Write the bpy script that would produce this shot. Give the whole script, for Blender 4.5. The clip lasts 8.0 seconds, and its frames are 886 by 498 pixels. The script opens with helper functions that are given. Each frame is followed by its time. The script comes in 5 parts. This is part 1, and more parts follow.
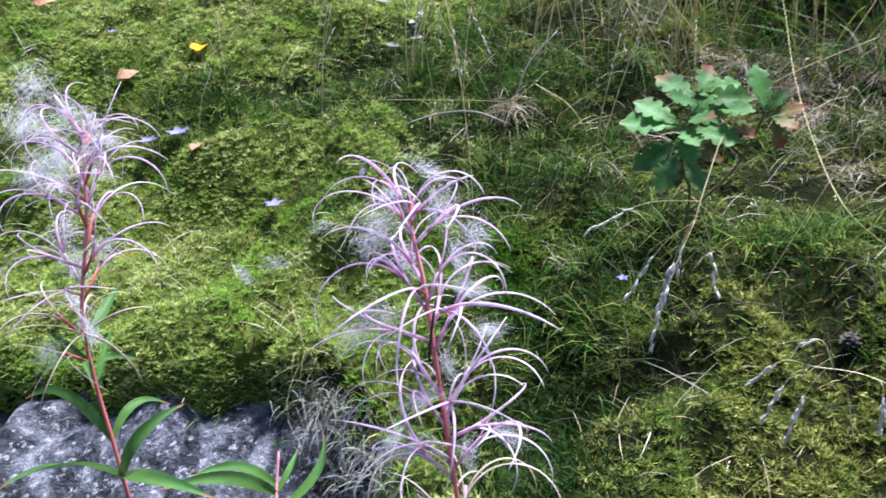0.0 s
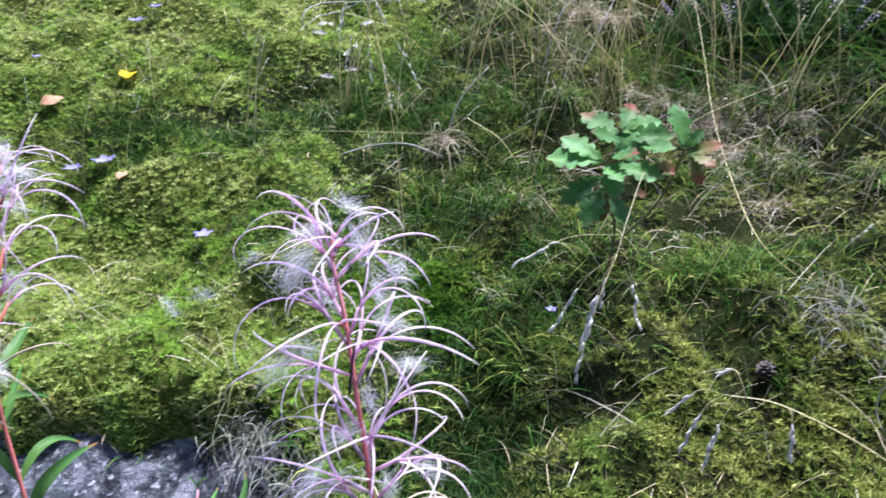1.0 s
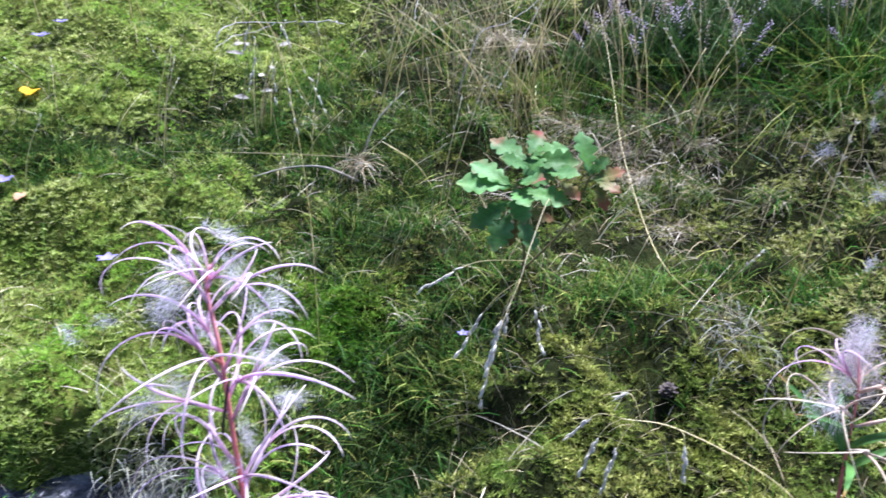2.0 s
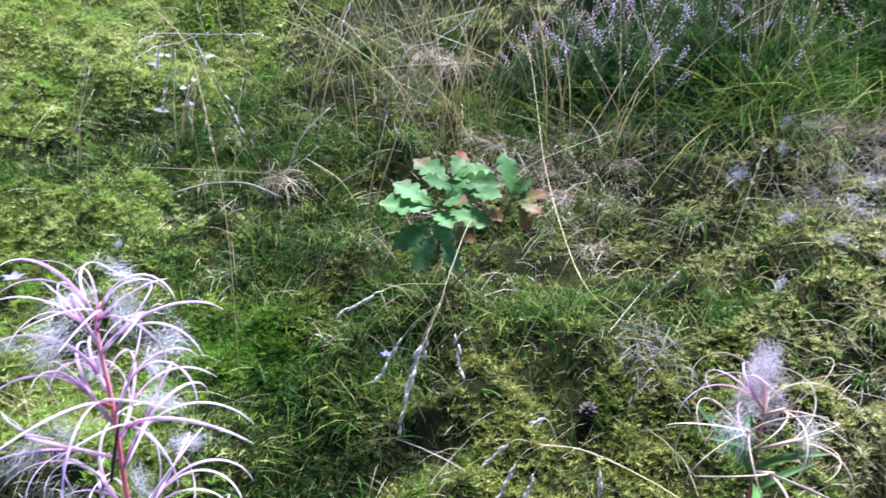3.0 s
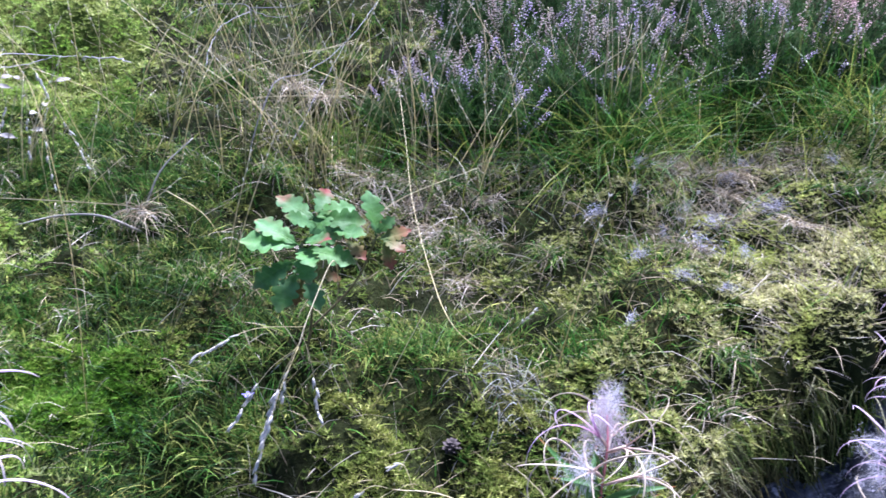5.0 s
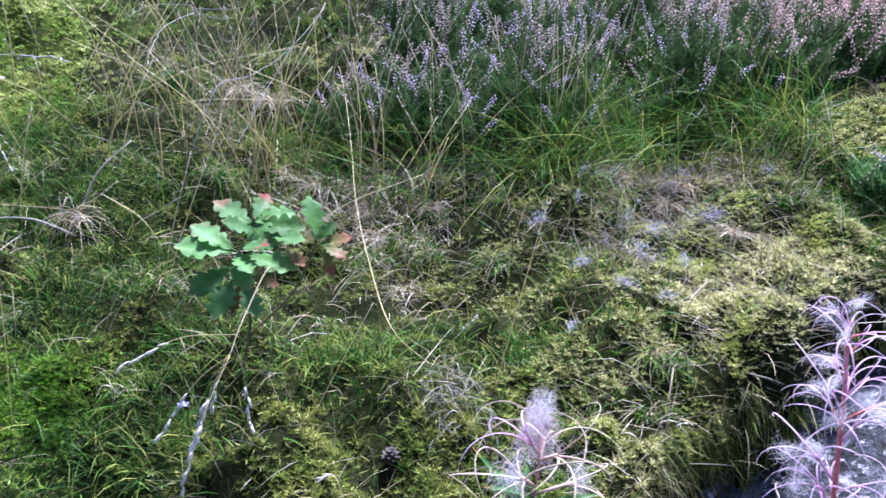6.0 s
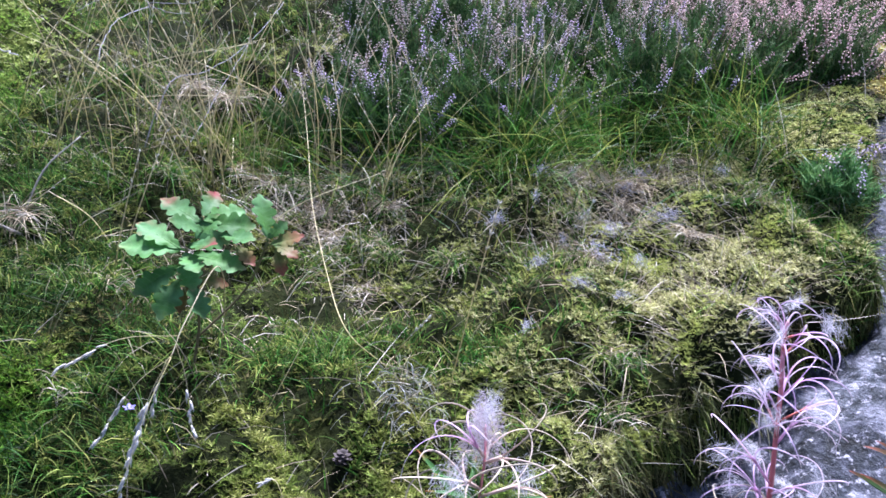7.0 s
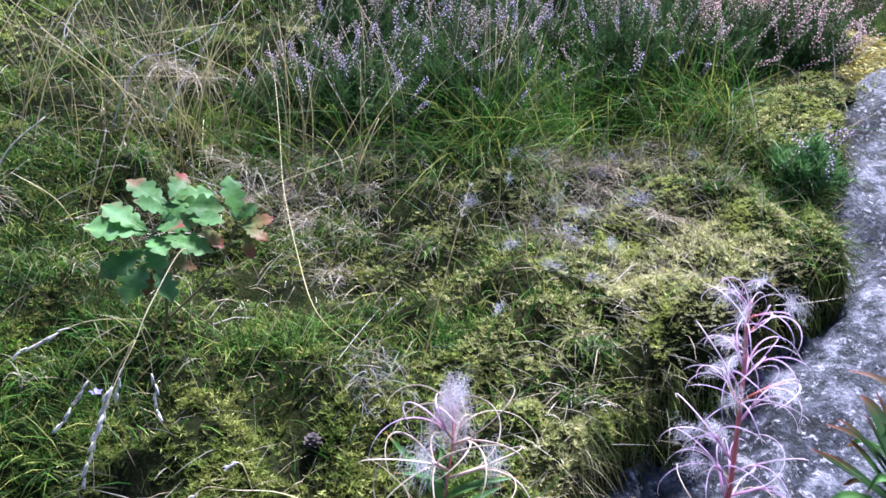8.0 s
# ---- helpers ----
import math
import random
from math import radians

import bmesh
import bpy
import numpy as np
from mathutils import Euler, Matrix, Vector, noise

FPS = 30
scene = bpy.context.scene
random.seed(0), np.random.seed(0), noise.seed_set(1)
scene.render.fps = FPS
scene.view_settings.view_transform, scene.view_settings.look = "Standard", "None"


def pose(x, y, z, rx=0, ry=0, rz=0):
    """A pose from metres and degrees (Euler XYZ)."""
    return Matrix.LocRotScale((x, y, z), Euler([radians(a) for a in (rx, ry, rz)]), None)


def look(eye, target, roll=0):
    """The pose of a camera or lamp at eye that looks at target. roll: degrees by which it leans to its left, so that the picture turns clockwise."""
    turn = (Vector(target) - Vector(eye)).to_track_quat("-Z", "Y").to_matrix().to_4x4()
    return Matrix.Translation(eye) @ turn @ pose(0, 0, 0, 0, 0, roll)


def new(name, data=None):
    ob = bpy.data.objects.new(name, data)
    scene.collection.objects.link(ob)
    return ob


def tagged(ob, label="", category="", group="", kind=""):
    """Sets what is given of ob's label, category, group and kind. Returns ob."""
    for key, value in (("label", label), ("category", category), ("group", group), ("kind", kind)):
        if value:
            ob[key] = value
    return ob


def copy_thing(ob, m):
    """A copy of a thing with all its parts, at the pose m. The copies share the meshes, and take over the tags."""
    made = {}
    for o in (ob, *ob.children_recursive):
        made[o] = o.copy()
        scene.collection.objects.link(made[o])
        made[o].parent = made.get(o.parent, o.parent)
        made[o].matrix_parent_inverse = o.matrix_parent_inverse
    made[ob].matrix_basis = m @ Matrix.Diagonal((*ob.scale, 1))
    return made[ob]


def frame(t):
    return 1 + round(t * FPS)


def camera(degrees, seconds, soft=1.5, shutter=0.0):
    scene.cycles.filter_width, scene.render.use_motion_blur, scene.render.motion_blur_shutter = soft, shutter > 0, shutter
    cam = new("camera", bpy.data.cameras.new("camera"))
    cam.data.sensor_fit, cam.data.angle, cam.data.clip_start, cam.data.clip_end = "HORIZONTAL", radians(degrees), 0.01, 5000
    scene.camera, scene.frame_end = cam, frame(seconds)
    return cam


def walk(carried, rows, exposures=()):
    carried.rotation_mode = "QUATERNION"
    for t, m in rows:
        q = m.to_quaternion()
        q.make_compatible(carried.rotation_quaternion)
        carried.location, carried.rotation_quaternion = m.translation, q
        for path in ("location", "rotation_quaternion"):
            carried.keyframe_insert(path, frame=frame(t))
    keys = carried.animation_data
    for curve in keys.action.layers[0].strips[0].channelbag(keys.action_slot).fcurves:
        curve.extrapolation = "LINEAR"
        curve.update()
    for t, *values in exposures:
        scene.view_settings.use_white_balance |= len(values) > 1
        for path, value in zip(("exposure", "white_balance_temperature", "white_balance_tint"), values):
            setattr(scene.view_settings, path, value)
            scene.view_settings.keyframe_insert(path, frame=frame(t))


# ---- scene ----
cam = camera(59.9, 8.0, soft=1.55, shutter=0.6)
PATH = [
    (0, (0.024, 0.038, 0.767), (-0.046, 1.818, -0.143), -4.4),
    (0.5, (0.027, 0.033, 0.768), (0.036, 1.829, -0.112), -3.2),
    (1, (0.031, 0.034, 0.771), (0.13, 1.843, -0.077), -1.9),
    (1.5, (0.039, 0.034, 0.772), (0.237, 1.848, -0.047), -0.7),
    (2, (0.051, 0.037, 0.773), (0.344, 1.847, -0.027), 0.5),
    (3.5, (0.066, 0.045, 0.785), (0.614, 1.82, 0.044), 3.5),
    (4, (0.069, 0.041, 0.79), (0.693, 1.801, 0.076), 4.2),
    (4.5, (0.073, 0.038, 0.792), (0.777, 1.777, 0.1), 5.2),
    (5, (0.08, 0.042, 0.795), (0.851, 1.758, 0.117), 6.0),
    (6.5, (0.105, 0.041, 0.795), (1.031, 1.695, 0.156), 8.1),
    (7, (0.114, 0.042, 0.794), (1.074, 1.676, 0.156), 8.5),
    (7.5, (0.119, 0.041, 0.794), (1.107, 1.655, 0.147), 8.8),
    (8, (0.121, 0.042, 0.791), (1.134, 1.633, 0.125), 9.2),
]
walk(cam, [(t, look(eye, target, roll)) for t, eye, target, roll in PATH], [(0, 1.68, 5880, 9), (2, 1.98, 5720, 10.5), (3.5, 2.02, 5560, 17), (5, 2.12, 5400, 20.5), (8, 1.95, 5560, 16.5)])

# ---- sky and sun ----
SUN_UP, SUN_TURN = 60.0, 35.0      # elevation and compass turn, degrees
world = bpy.data.worlds.new("sky")
scene.world = world
world.use_nodes = True
wn, wl = world.node_tree.nodes, world.node_tree.links
sky = wn.new("ShaderNodeTexSky")
sky.sky_type = "NISHITA"
sky.sun_disc = False
sky.sun_elevation, sky.sun_rotation = radians(SUN_UP), radians(SUN_TURN)
sky.air_density, sky.dust_density = 1.0, 2.5
wl.new(sky.outputs[0], wn["Background"].inputs["Color"])
wn["Background"].inputs["Strength"].default_value = 0.050
sun = new("sun", bpy.data.lights.new("sun", "SUN"))
sun.data.energy, sun.data.angle, sun.data.color = 4.5, radians(9), (1.0, 0.97, 0.92)
a, e = radians(SUN_TURN), radians(SUN_UP)
sun.matrix_world = look((0, 0, 0), (-math.sin(a) * math.cos(e), -math.cos(a) * math.cos(e), -math.sin(e)))

# ---- materials ----


def base_nodes(name):
    m = bpy.data.materials.new(name)
    m.use_nodes = True
    n, l = m.node_tree.nodes, m.node_tree.links
    return m, n, l, n["Principled BSDF"]


def mixer(n, l, fac, c1, c2, mode="MIX"):
    mx = n.new("ShaderNodeMix")
    mx.data_type, mx.blend_type = "RGBA", mode
    for sock, val in ((mx.inputs[0], fac), (mx.inputs[6], c1), (mx.inputs[7], c2)):
        if isinstance(val, (int, float)):
            sock.default_value = val
        elif isinstance(val, tuple):
            sock.default_value = (*val, 1)
        else:
            l.new(val, sock)
    return mx.outputs[2]


def noise_out(n, l, scale, detail=4, rough=0.6, space="Object"):
    tc = n.new("ShaderNodeTexCoord")
    t = n.new("ShaderNodeTexNoise")
    t.inputs["Scale"].default_value, t.inputs["Detail"].default_value, t.inputs["Roughness"].default_value = scale, detail, rough
    l.new(tc.outputs[space], t.inputs["Vector"])
    return t.outputs["Fac"]


def ramp_out(n, l, fac, stops):
    r = n.new("ShaderNodeValToRGB")
    while len(r.color_ramp.elements) < len(stops):
        r.color_ramp.elements.new(0.5)
    for el, (p, c) in zip(r.color_ramp.elements, stops):
        el.position, el.color = p, (*c, 1) if len(c) == 3 else c
    l.new(fac, r.inputs[0])
    return r.outputs[0]


def leafy(name, along, pick=(), vary=0.3, rough=0.55, through_light=0.25, grain=180.0, patch=6.0, patch_colour=None, random_from="island", bump=0.2, veins=0.0, gloss=0.12):
    """Plant matter: colour along the piece, a random pick of hues per piece, blotches and fine grain."""
    m, n, l, bsdf = base_nodes(name)
    at = n.new("ShaderNodeAttribute")
    at.attribute_name = "along"
    col = ramp_out(n, l, at.outputs["Fac"], along)
    if random_from == "island":
        rnd = n.new("ShaderNodeNewGeometry").outputs["Random Per Island"]
    else:
        rnd = n.new("ShaderNodeObjectInfo").outputs["Random"]
    if pick:
        col = mixer(n, l, ramp_out(n, l, rnd, [(0.55, (0, 0, 0)), (0.9, (1, 1, 1))]), col, pick)
    if patch_colour:
        fac = ramp_out(n, l, noise_out(n, l, patch, 3), [(0.42, (0, 0, 0)), (0.62, (1, 1, 1))])
        col = mixer(n, l, fac, col, patch_colour)
    if veins:
        ac = n.new("ShaderNodeAttribute")
        ac.attribute_name = "across"
        slant = n.new("ShaderNodeMath")
        slant.operation = "MULTIPLY_ADD"
        slant.inputs[1].default_value = -0.10
        l.new(ac.outputs["Fac"], slant.inputs[0])
        l.new(at.outputs["Fac"], slant.inputs[2])
        rep = n.new("ShaderNodeMath")
        rep.operation = "PINGPONG"
        rep.inputs[1].default_value = 0.055
        l.new(slant.outputs[0], rep.inputs[0])
        line = n.new("ShaderNodeMapRange")
        line.inputs["From Min"].default_value, line.inputs["From Max"].default_value = 0.0, 0.012
        line.inputs["To Min"].default_value, line.inputs["To Max"].default_value = veins, 0.0
        l.new(rep.outputs[0], line.inputs["Value"])
        col = mixer(n, l, line.outputs[0], col, (0.20, 0.32, 0.15))
    fine = noise_out(n, l, grain, 3)
    hsv = n.new("ShaderNodeHueSaturation")
    val = n.new("ShaderNodeMapRange")
    val.inputs["To Min"].default_value, val.inputs["To Max"].default_value = 1 - vary, 1 + vary
    mul = n.new("ShaderNodeMath")
    mul.operation = "MULTIPLY"
    mul.inputs[1].default_value = 7.31
    frc = n.new("ShaderNodeMath")
    frc.operation = "FRACT"
    l.new(rnd, mul.inputs[0])
    l.new(mul.outputs[0], frc.inputs[0])
    l.new(frc.outputs[0], val.inputs["Value"])
    l.new(val.outputs[0], hsv.inputs["Value"])
    l.new(col, hsv.inputs["Color"])
    shade = ramp_out(n, l, fine, [(0.3, (0.75, 0.75, 0.75)), (0.7, (1.15, 1.15, 1.15))])
    col = mixer(n, l, 1.0, hsv.outputs[0], shade, "MULTIPLY")
    l.new(col, bsdf.inputs["Base Color"])
    bsdf.inputs["Roughness"].default_value = rough
    bsdf.inputs["Specular IOR Level"].default_value = gloss
    bp = n.new("ShaderNodeBump")
    bp.inputs["Strength"].default_value, bp.inputs["Distance"].default_value = bump, 0.001
    l.new(fine, bp.inputs["Height"])
    l.new(bp.outputs[0], bsdf.inputs["Normal"])
    if through_light:
        tr = n.new("ShaderNodeBsdfTranslucent")
        l.new(col, tr.inputs["Color"])
        ms = n.new("ShaderNodeMixShader")
        ms.inputs[0].default_value = through_light
        l.new(bsdf.outputs[0], ms.inputs[1])
        l.new(tr.outputs[0], ms.inputs[2])
        l.new(ms.outputs[0], n["Material Output"].inputs["Surface"])
    return m


def earthy(name, stops, scale, rough=0.9, bump=0.6, depth=0.006, fine=90.0, spots=None, spot_scale=30.0, gloss=None):
    """Soil and stone: blotches at one scale, grain at another, with relief."""
    m, n, l, bsdf = base_nodes(name)
    big = noise_out(n, l, scale, 6, 0.65)
    col = ramp_out(n, l, big, stops)
    if gloss:
        col = mixer(n, l, 1.0, col, ramp_out(n, l, noise_out(n, l, 6.0, 3), [(0.42, (0.34, 0.35, 0.40)), (0.55, (1.15, 1.15, 1.15))]), "MULTIPLY")
    small = noise_out(n, l, fine, 5, 0.7)
    col = mixer(n, l, 1.0, col, ramp_out(n, l, small, [(0.3, (0.55, 0.55, 0.55)), (0.7, (1.3, 1.3, 1.3))]), "MULTIPLY")
    if spots:
        fac = ramp_out(n, l, noise_out(n, l, spot_scale, 5, 0.75), [(0.55, (0, 0, 0)), (0.63, (1, 1, 1))])
        col = mixer(n, l, fac, col, spots)
    l.new(col, bsdf.inputs["Base Color"])
    bsdf.inputs["Roughness"].default_value = rough
    bsdf.inputs["Specular IOR Level"].default_value = 0.25 if gloss else 0.05
    if gloss:
        rr = ramp_out(n, l, big, [(0.4, (gloss, gloss, gloss)), (0.6, (rough, rough, rough))])
        l.new(rr, bsdf.inputs["Roughness"])
    bp = n.new("ShaderNodeBump")
    bp.inputs["Strength"].default_value, bp.inputs["Distance"].default_value = bump, depth
    l.new(small, bp.inputs["Height"])
    l.new(bp.outputs[0], bsdf.inputs["Normal"])
    return m


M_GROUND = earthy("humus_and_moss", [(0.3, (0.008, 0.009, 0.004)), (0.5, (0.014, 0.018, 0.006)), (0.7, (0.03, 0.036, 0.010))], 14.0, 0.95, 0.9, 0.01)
M_MOSSBED = earthy("matted_moss", [(0.3, (0.03, 0.05, 0.010)), (0.5, (0.085, 0.12, 0.022)), (0.7, (0.19, 0.21, 0.05))], 22.0, 0.95, 1.0, 0.012, 160.0)
M_ROCK = earthy("lichened_rock", [(0.38, (0.014, 0.018, 0.028)), (0.49, (0.09, 0.10, 0.135)), (0.63, (0.32, 0.32, 0.41))], 26.0, 0.8, 1.0, 0.03, 120.0, (0.57, 0.55, 0.69), 70.0, 0.5)
# Moss ramps start darker: dead bases, plus shade between sprigs put into the colour.
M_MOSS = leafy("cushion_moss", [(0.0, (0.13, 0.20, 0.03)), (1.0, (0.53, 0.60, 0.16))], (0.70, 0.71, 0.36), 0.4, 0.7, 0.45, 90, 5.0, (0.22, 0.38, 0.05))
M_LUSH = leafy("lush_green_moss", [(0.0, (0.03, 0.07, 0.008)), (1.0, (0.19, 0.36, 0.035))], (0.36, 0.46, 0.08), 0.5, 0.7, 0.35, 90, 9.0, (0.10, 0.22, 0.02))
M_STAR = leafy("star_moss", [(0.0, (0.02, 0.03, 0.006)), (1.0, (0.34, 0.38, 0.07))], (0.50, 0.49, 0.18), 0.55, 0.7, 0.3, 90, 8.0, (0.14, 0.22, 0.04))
# Near-black blade roots: shade down in the turf put into the colour.
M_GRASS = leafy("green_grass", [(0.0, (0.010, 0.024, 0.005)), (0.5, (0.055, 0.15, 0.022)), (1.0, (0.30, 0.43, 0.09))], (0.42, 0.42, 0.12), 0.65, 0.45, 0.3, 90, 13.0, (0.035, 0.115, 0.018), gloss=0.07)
M_STRAW = leafy("dead_straw", [(0.0, (0.16, 0.12, 0.08)), (0.5, (0.42, 0.34, 0.24)), (1.0, (0.66, 0.56, 0.42))], (0.66, 0.59, 0.54), 0.6, 0.7, 0.15, 120)
M_GREYTUFT = leafy("grey_withered_moss", [(0.0, (0.08, 0.08, 0.06)), (0.5, (0.20, 0.20, 0.17)), (1.0, (0.36, 0.36, 0.34))], (0.30, 0.30, 0.32), 0.5, 0.7, 0.15, 120)
# These two moss ramps also darken to the base, painting shade into the gaps.
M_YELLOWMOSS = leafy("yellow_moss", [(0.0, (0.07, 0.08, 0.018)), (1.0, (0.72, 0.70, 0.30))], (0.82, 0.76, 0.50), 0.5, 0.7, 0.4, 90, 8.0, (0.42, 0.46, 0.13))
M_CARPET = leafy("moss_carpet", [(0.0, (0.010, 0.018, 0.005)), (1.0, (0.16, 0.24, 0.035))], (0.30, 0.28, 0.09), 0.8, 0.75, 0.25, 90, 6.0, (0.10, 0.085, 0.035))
M_HANG = leafy("hanging_grass_blade", [(0.0, (0.03, 0.05, 0.012)), (0.5, (0.11, 0.13, 0.045)), (1.0, (0.26, 0.24, 0.12))], (0.36, 0.33, 0.22), 0.4, 0.6, 0.2, 120)
M_LITTER = leafy("yellow_litter", [(0.0, (0.40, 0.34, 0.10)), (1.0, (0.62, 0.50, 0.18))], (0.50, 0.50, 0.28), 0.3, 0.7, 0.2, 60)
M_STALK = leafy("ripe_grass_stalk", [(0.0, (0.46, 0.40, 0.21)), (0.5, (0.68, 0.59, 0.39)), (1.0, (0.80, 0.72, 0.55))], vary=0.45, rough=0.6, through_light=0.3, grain=150, random_from="object")
M_SPIKELET = leafy("grass_spikelet", [(0.0, (0.78, 0.74, 0.70)), (1.0, (0.90, 0.88, 0.88))], (0.88, 0.85, 0.87), 0.15, 0.6, 0.4, 200)
M_OAK = leafy("oak_leaf_green", [(0.0, (0.077, 0.187, 0.038)), (0.75, (0.10, 0.24, 0.068)), (0.93, (0.17, 0.26, 0.09)), (1.0, (0.30, 0.25, 0.17))], vary=0.3, rough=0.5, through_light=0.4, grain=60, patch=28, patch_colour=(0.14, 0.29, 0.125), random_from="object", bump=0.3, veins=0.35, gloss=0.10)
M_OAKTIP = leafy("oak_leaf_red_tipped", [(0.0, (0.077, 0.187, 0.038)), (0.5, (0.10, 0.23, 0.065)), (0.68, (0.15, 0.17, 0.07)), (0.8, (0.36, 0.12, 0.11)), (1.0, (0.38, 0.08, 0.09))], vary=0.2, rough=0.5, through_light=0.4, grain=60, patch=28, patch_colour=(0.14, 0.29, 0.125), random_from="object", bump=0.3, veins=0.35, gloss=0.10)
M_OAKRED = leafy("oak_leaf_reddened", [(0.0, (0.10, 0.18, 0.055)), (0.5, (0.15, 0.15, 0.05)), (0.75, (0.21, 0.085, 0.045)), (1.0, (0.23, 0.06, 0.055))], vary=0.2, rough=0.5, through_light=0.25, grain=60, patch=30, patch_colour=(0.19, 0.14, 0.06), random_from="object", bump=0.35)
M_BARK = leafy("seedling_bark", [(0.0, (0.12, 0.09, 0.06)), (1.0, (0.16, 0.15, 0.07))], vary=0.1, rough=0.8, through_light=0, random_from="object")
M_REDSTEM = leafy("fireweed_stem", [(0.0, (0.42, 0.12, 0.09)), (0.6, (0.60, 0.17, 0.17)), (1.0, (0.68, 0.34, 0.42))], vary=0.1, rough=0.5, through_light=0, grain=120, random_from="object")
M_VALVE = leafy("fireweed_valve", [(0.0, (0.72, 0.39, 0.55)), (0.3, (0.81, 0.61, 0.86)), (0.75, (0.86, 0.72, 0.95)), (1.0, (0.88, 0.81, 0.80))], (0.87, 0.75, 0.87), 0.12, 0.8, 0.55, 220, random_from="object")
M_VALVEDRY = leafy("fireweed_valve_dry", [(0.0, (0.58, 0.38, 0.34)), (0.4, (0.66, 0.54, 0.46)), (1.0, (0.72, 0.64, 0.48))], (0.66, 0.55, 0.50), 0.12, 0.6, 0.25, 220, random_from="object")
M_FLUFF = leafy("seed_fluff", [(0.0, (0.84, 0.81, 0.93)), (1.0, (0.88, 0.86, 0.96))], vary=0.06, rough=0.8, through_light=0.5, grain=60)
M_WAD = leafy("weathered_seed_fluff", [(0.0, (0.40, 0.39, 0.50)), (1.0, (0.56, 0.55, 0.70))], vary=0.3, rough=0.9, through_light=0.3, grain=60)
M_TANGLE = leafy("matted_seed_hair", [(0.0, (0.52, 0.43, 0.50)), (1.0, (0.68, 0.61, 0.72))], vary=0.2, rough=0.8, through_light=0.4, grain=60)
M_FWLEAF = leafy("fireweed_leaf", [(0.0, (0.11, 0.22, 0.055)), (0.88, (0.075, 0.18, 0.055)), (1.0, (0.40, 0.14, 0.06))], vary=0.2, rough=0.45, through_light=0.3, grain=70, random_from="object")
M_REDEDGE = leafy("reddening_fireweed_leaf", [(0.0, (0.02, 0.05, 0.018)), (0.6, (0.035, 0.075, 0.025)), (0.85, (0.10, 0.05, 0.03)), (1.0, (0.24, 0.06, 0.05))], vary=0.2, rough=0.45, through_light=0.25, grain=70, random_from="object")
M_HEATHLEAF = leafy("heather_foliage", [(0.0, (0.024, 0.055, 0.017)), (1.0, (0.085, 0.19, 0.06))], (0.15, 0.20, 0.09), 0.3, 0.7, 0.15, 90)
M_HEATHGREEN = leafy("heather_green_shoot", [(0.0, (0.03, 0.08, 0.025)), (1.0, (0.14, 0.32, 0.10))], (0.22, 0.36, 0.14), 0.35, 0.7, 0.2, 90)
M_HEATHFLOWER = leafy("heather_flower", [(0.0, (0.42, 0.31, 0.48)), (1.0, (0.80, 0.70, 0.93))], (0.90, 0.80, 0.86), 0.45, 0.7, 0.3, 120)
M_HEATHPINK = leafy("heather_flower_pink", [(0.0, (0.64, 0.42, 0.46)), (1.0, (0.94, 0.80, 0.82))], (0.90, 0.74, 0.74), 0.3, 0.7, 0.35, 120)
M_HEATHPALE = leafy("heather_flower_faded", [(0.0, (0.36, 0.25, 0.24)), (1.0, (0.80, 0.72, 0.74))], (0.70, 0.58, 0.54), 0.3, 0.7, 0.3, 120)
# Long blades carry the same painted shade at their root ends.
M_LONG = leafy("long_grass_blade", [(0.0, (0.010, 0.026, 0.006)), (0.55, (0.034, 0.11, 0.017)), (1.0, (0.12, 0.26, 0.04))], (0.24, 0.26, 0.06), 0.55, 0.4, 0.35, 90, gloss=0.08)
# Darker copy of the grass: dark tufts, plus the hollow's shade as colour.
M_DARKSHADEGRASS = leafy("dark_shade_grass_blade", [(0.0, (0.006, 0.014, 0.004)), (0.6, (0.014, 0.045, 0.010)), (1.0, (0.04, 0.095, 0.02))], (0.05, 0.075, 0.02), 0.5, 0.5, 0.25, 90, gloss=0.08)
M_HEATHWOOD = leafy("heather_wood", [(0.0, (0.08, 0.06, 0.05)), (1.0, (0.16, 0.11, 0.08))], vary=0.2, rough=0.8, through_light=0)
M_TWIG = leafy("grey_twig", [(0.0, (0.22, 0.20, 0.19)), (1.0, (0.40, 0.37, 0.36))], vary=0.15, rough=0.85, through_light=0, random_from="object")
M_PALETWIG = leafy("bleached_twig", [(0.0, (0.26, 0.24, 0.29)), (1.0, (0.42, 0.40, 0.45))], vary=0.2, rough=0.85, through_light=0, random_from="object")
M_FLAKE = leafy("bleached_leaf", [(0.0, (0.36, 0.32, 0.34)), (1.0, (0.52, 0.48, 0.50))], vary=0.15, rough=0.8, through_light=0.3, random_from="object")
M_DEADLEAF = leafy("fallen_leaf_brown", [(0.0, (0.32, 0.17, 0.11)), (1.0, (0.46, 0.28, 0.21))], vary=0.15, rough=0.7, through_light=0.2, random_from="object")
M_YELLOW = leafy("fallen_leaf_yellow", [(0.0, (0.75, 0.42, 0.02)), (1.0, (0.85, 0.50, 0.03))], vary=0.05, rough=0.6, through_light=0.3, random_from="object")
M_VIOLET = leafy("violet_petal", [(0.0, (0.34, 0.31, 0.62)), (1.0, (0.20, 0.17, 0.55))], vary=0.12, rough=0.6, through_light=0.3, random_from="object")
M_CONE = leafy("cone_scale", [(0.0, (0.025, 0.02, 0.022)), (1.0, (0.11, 0.09, 0.095))], vary=0.2, rough=0.8, through_light=0)
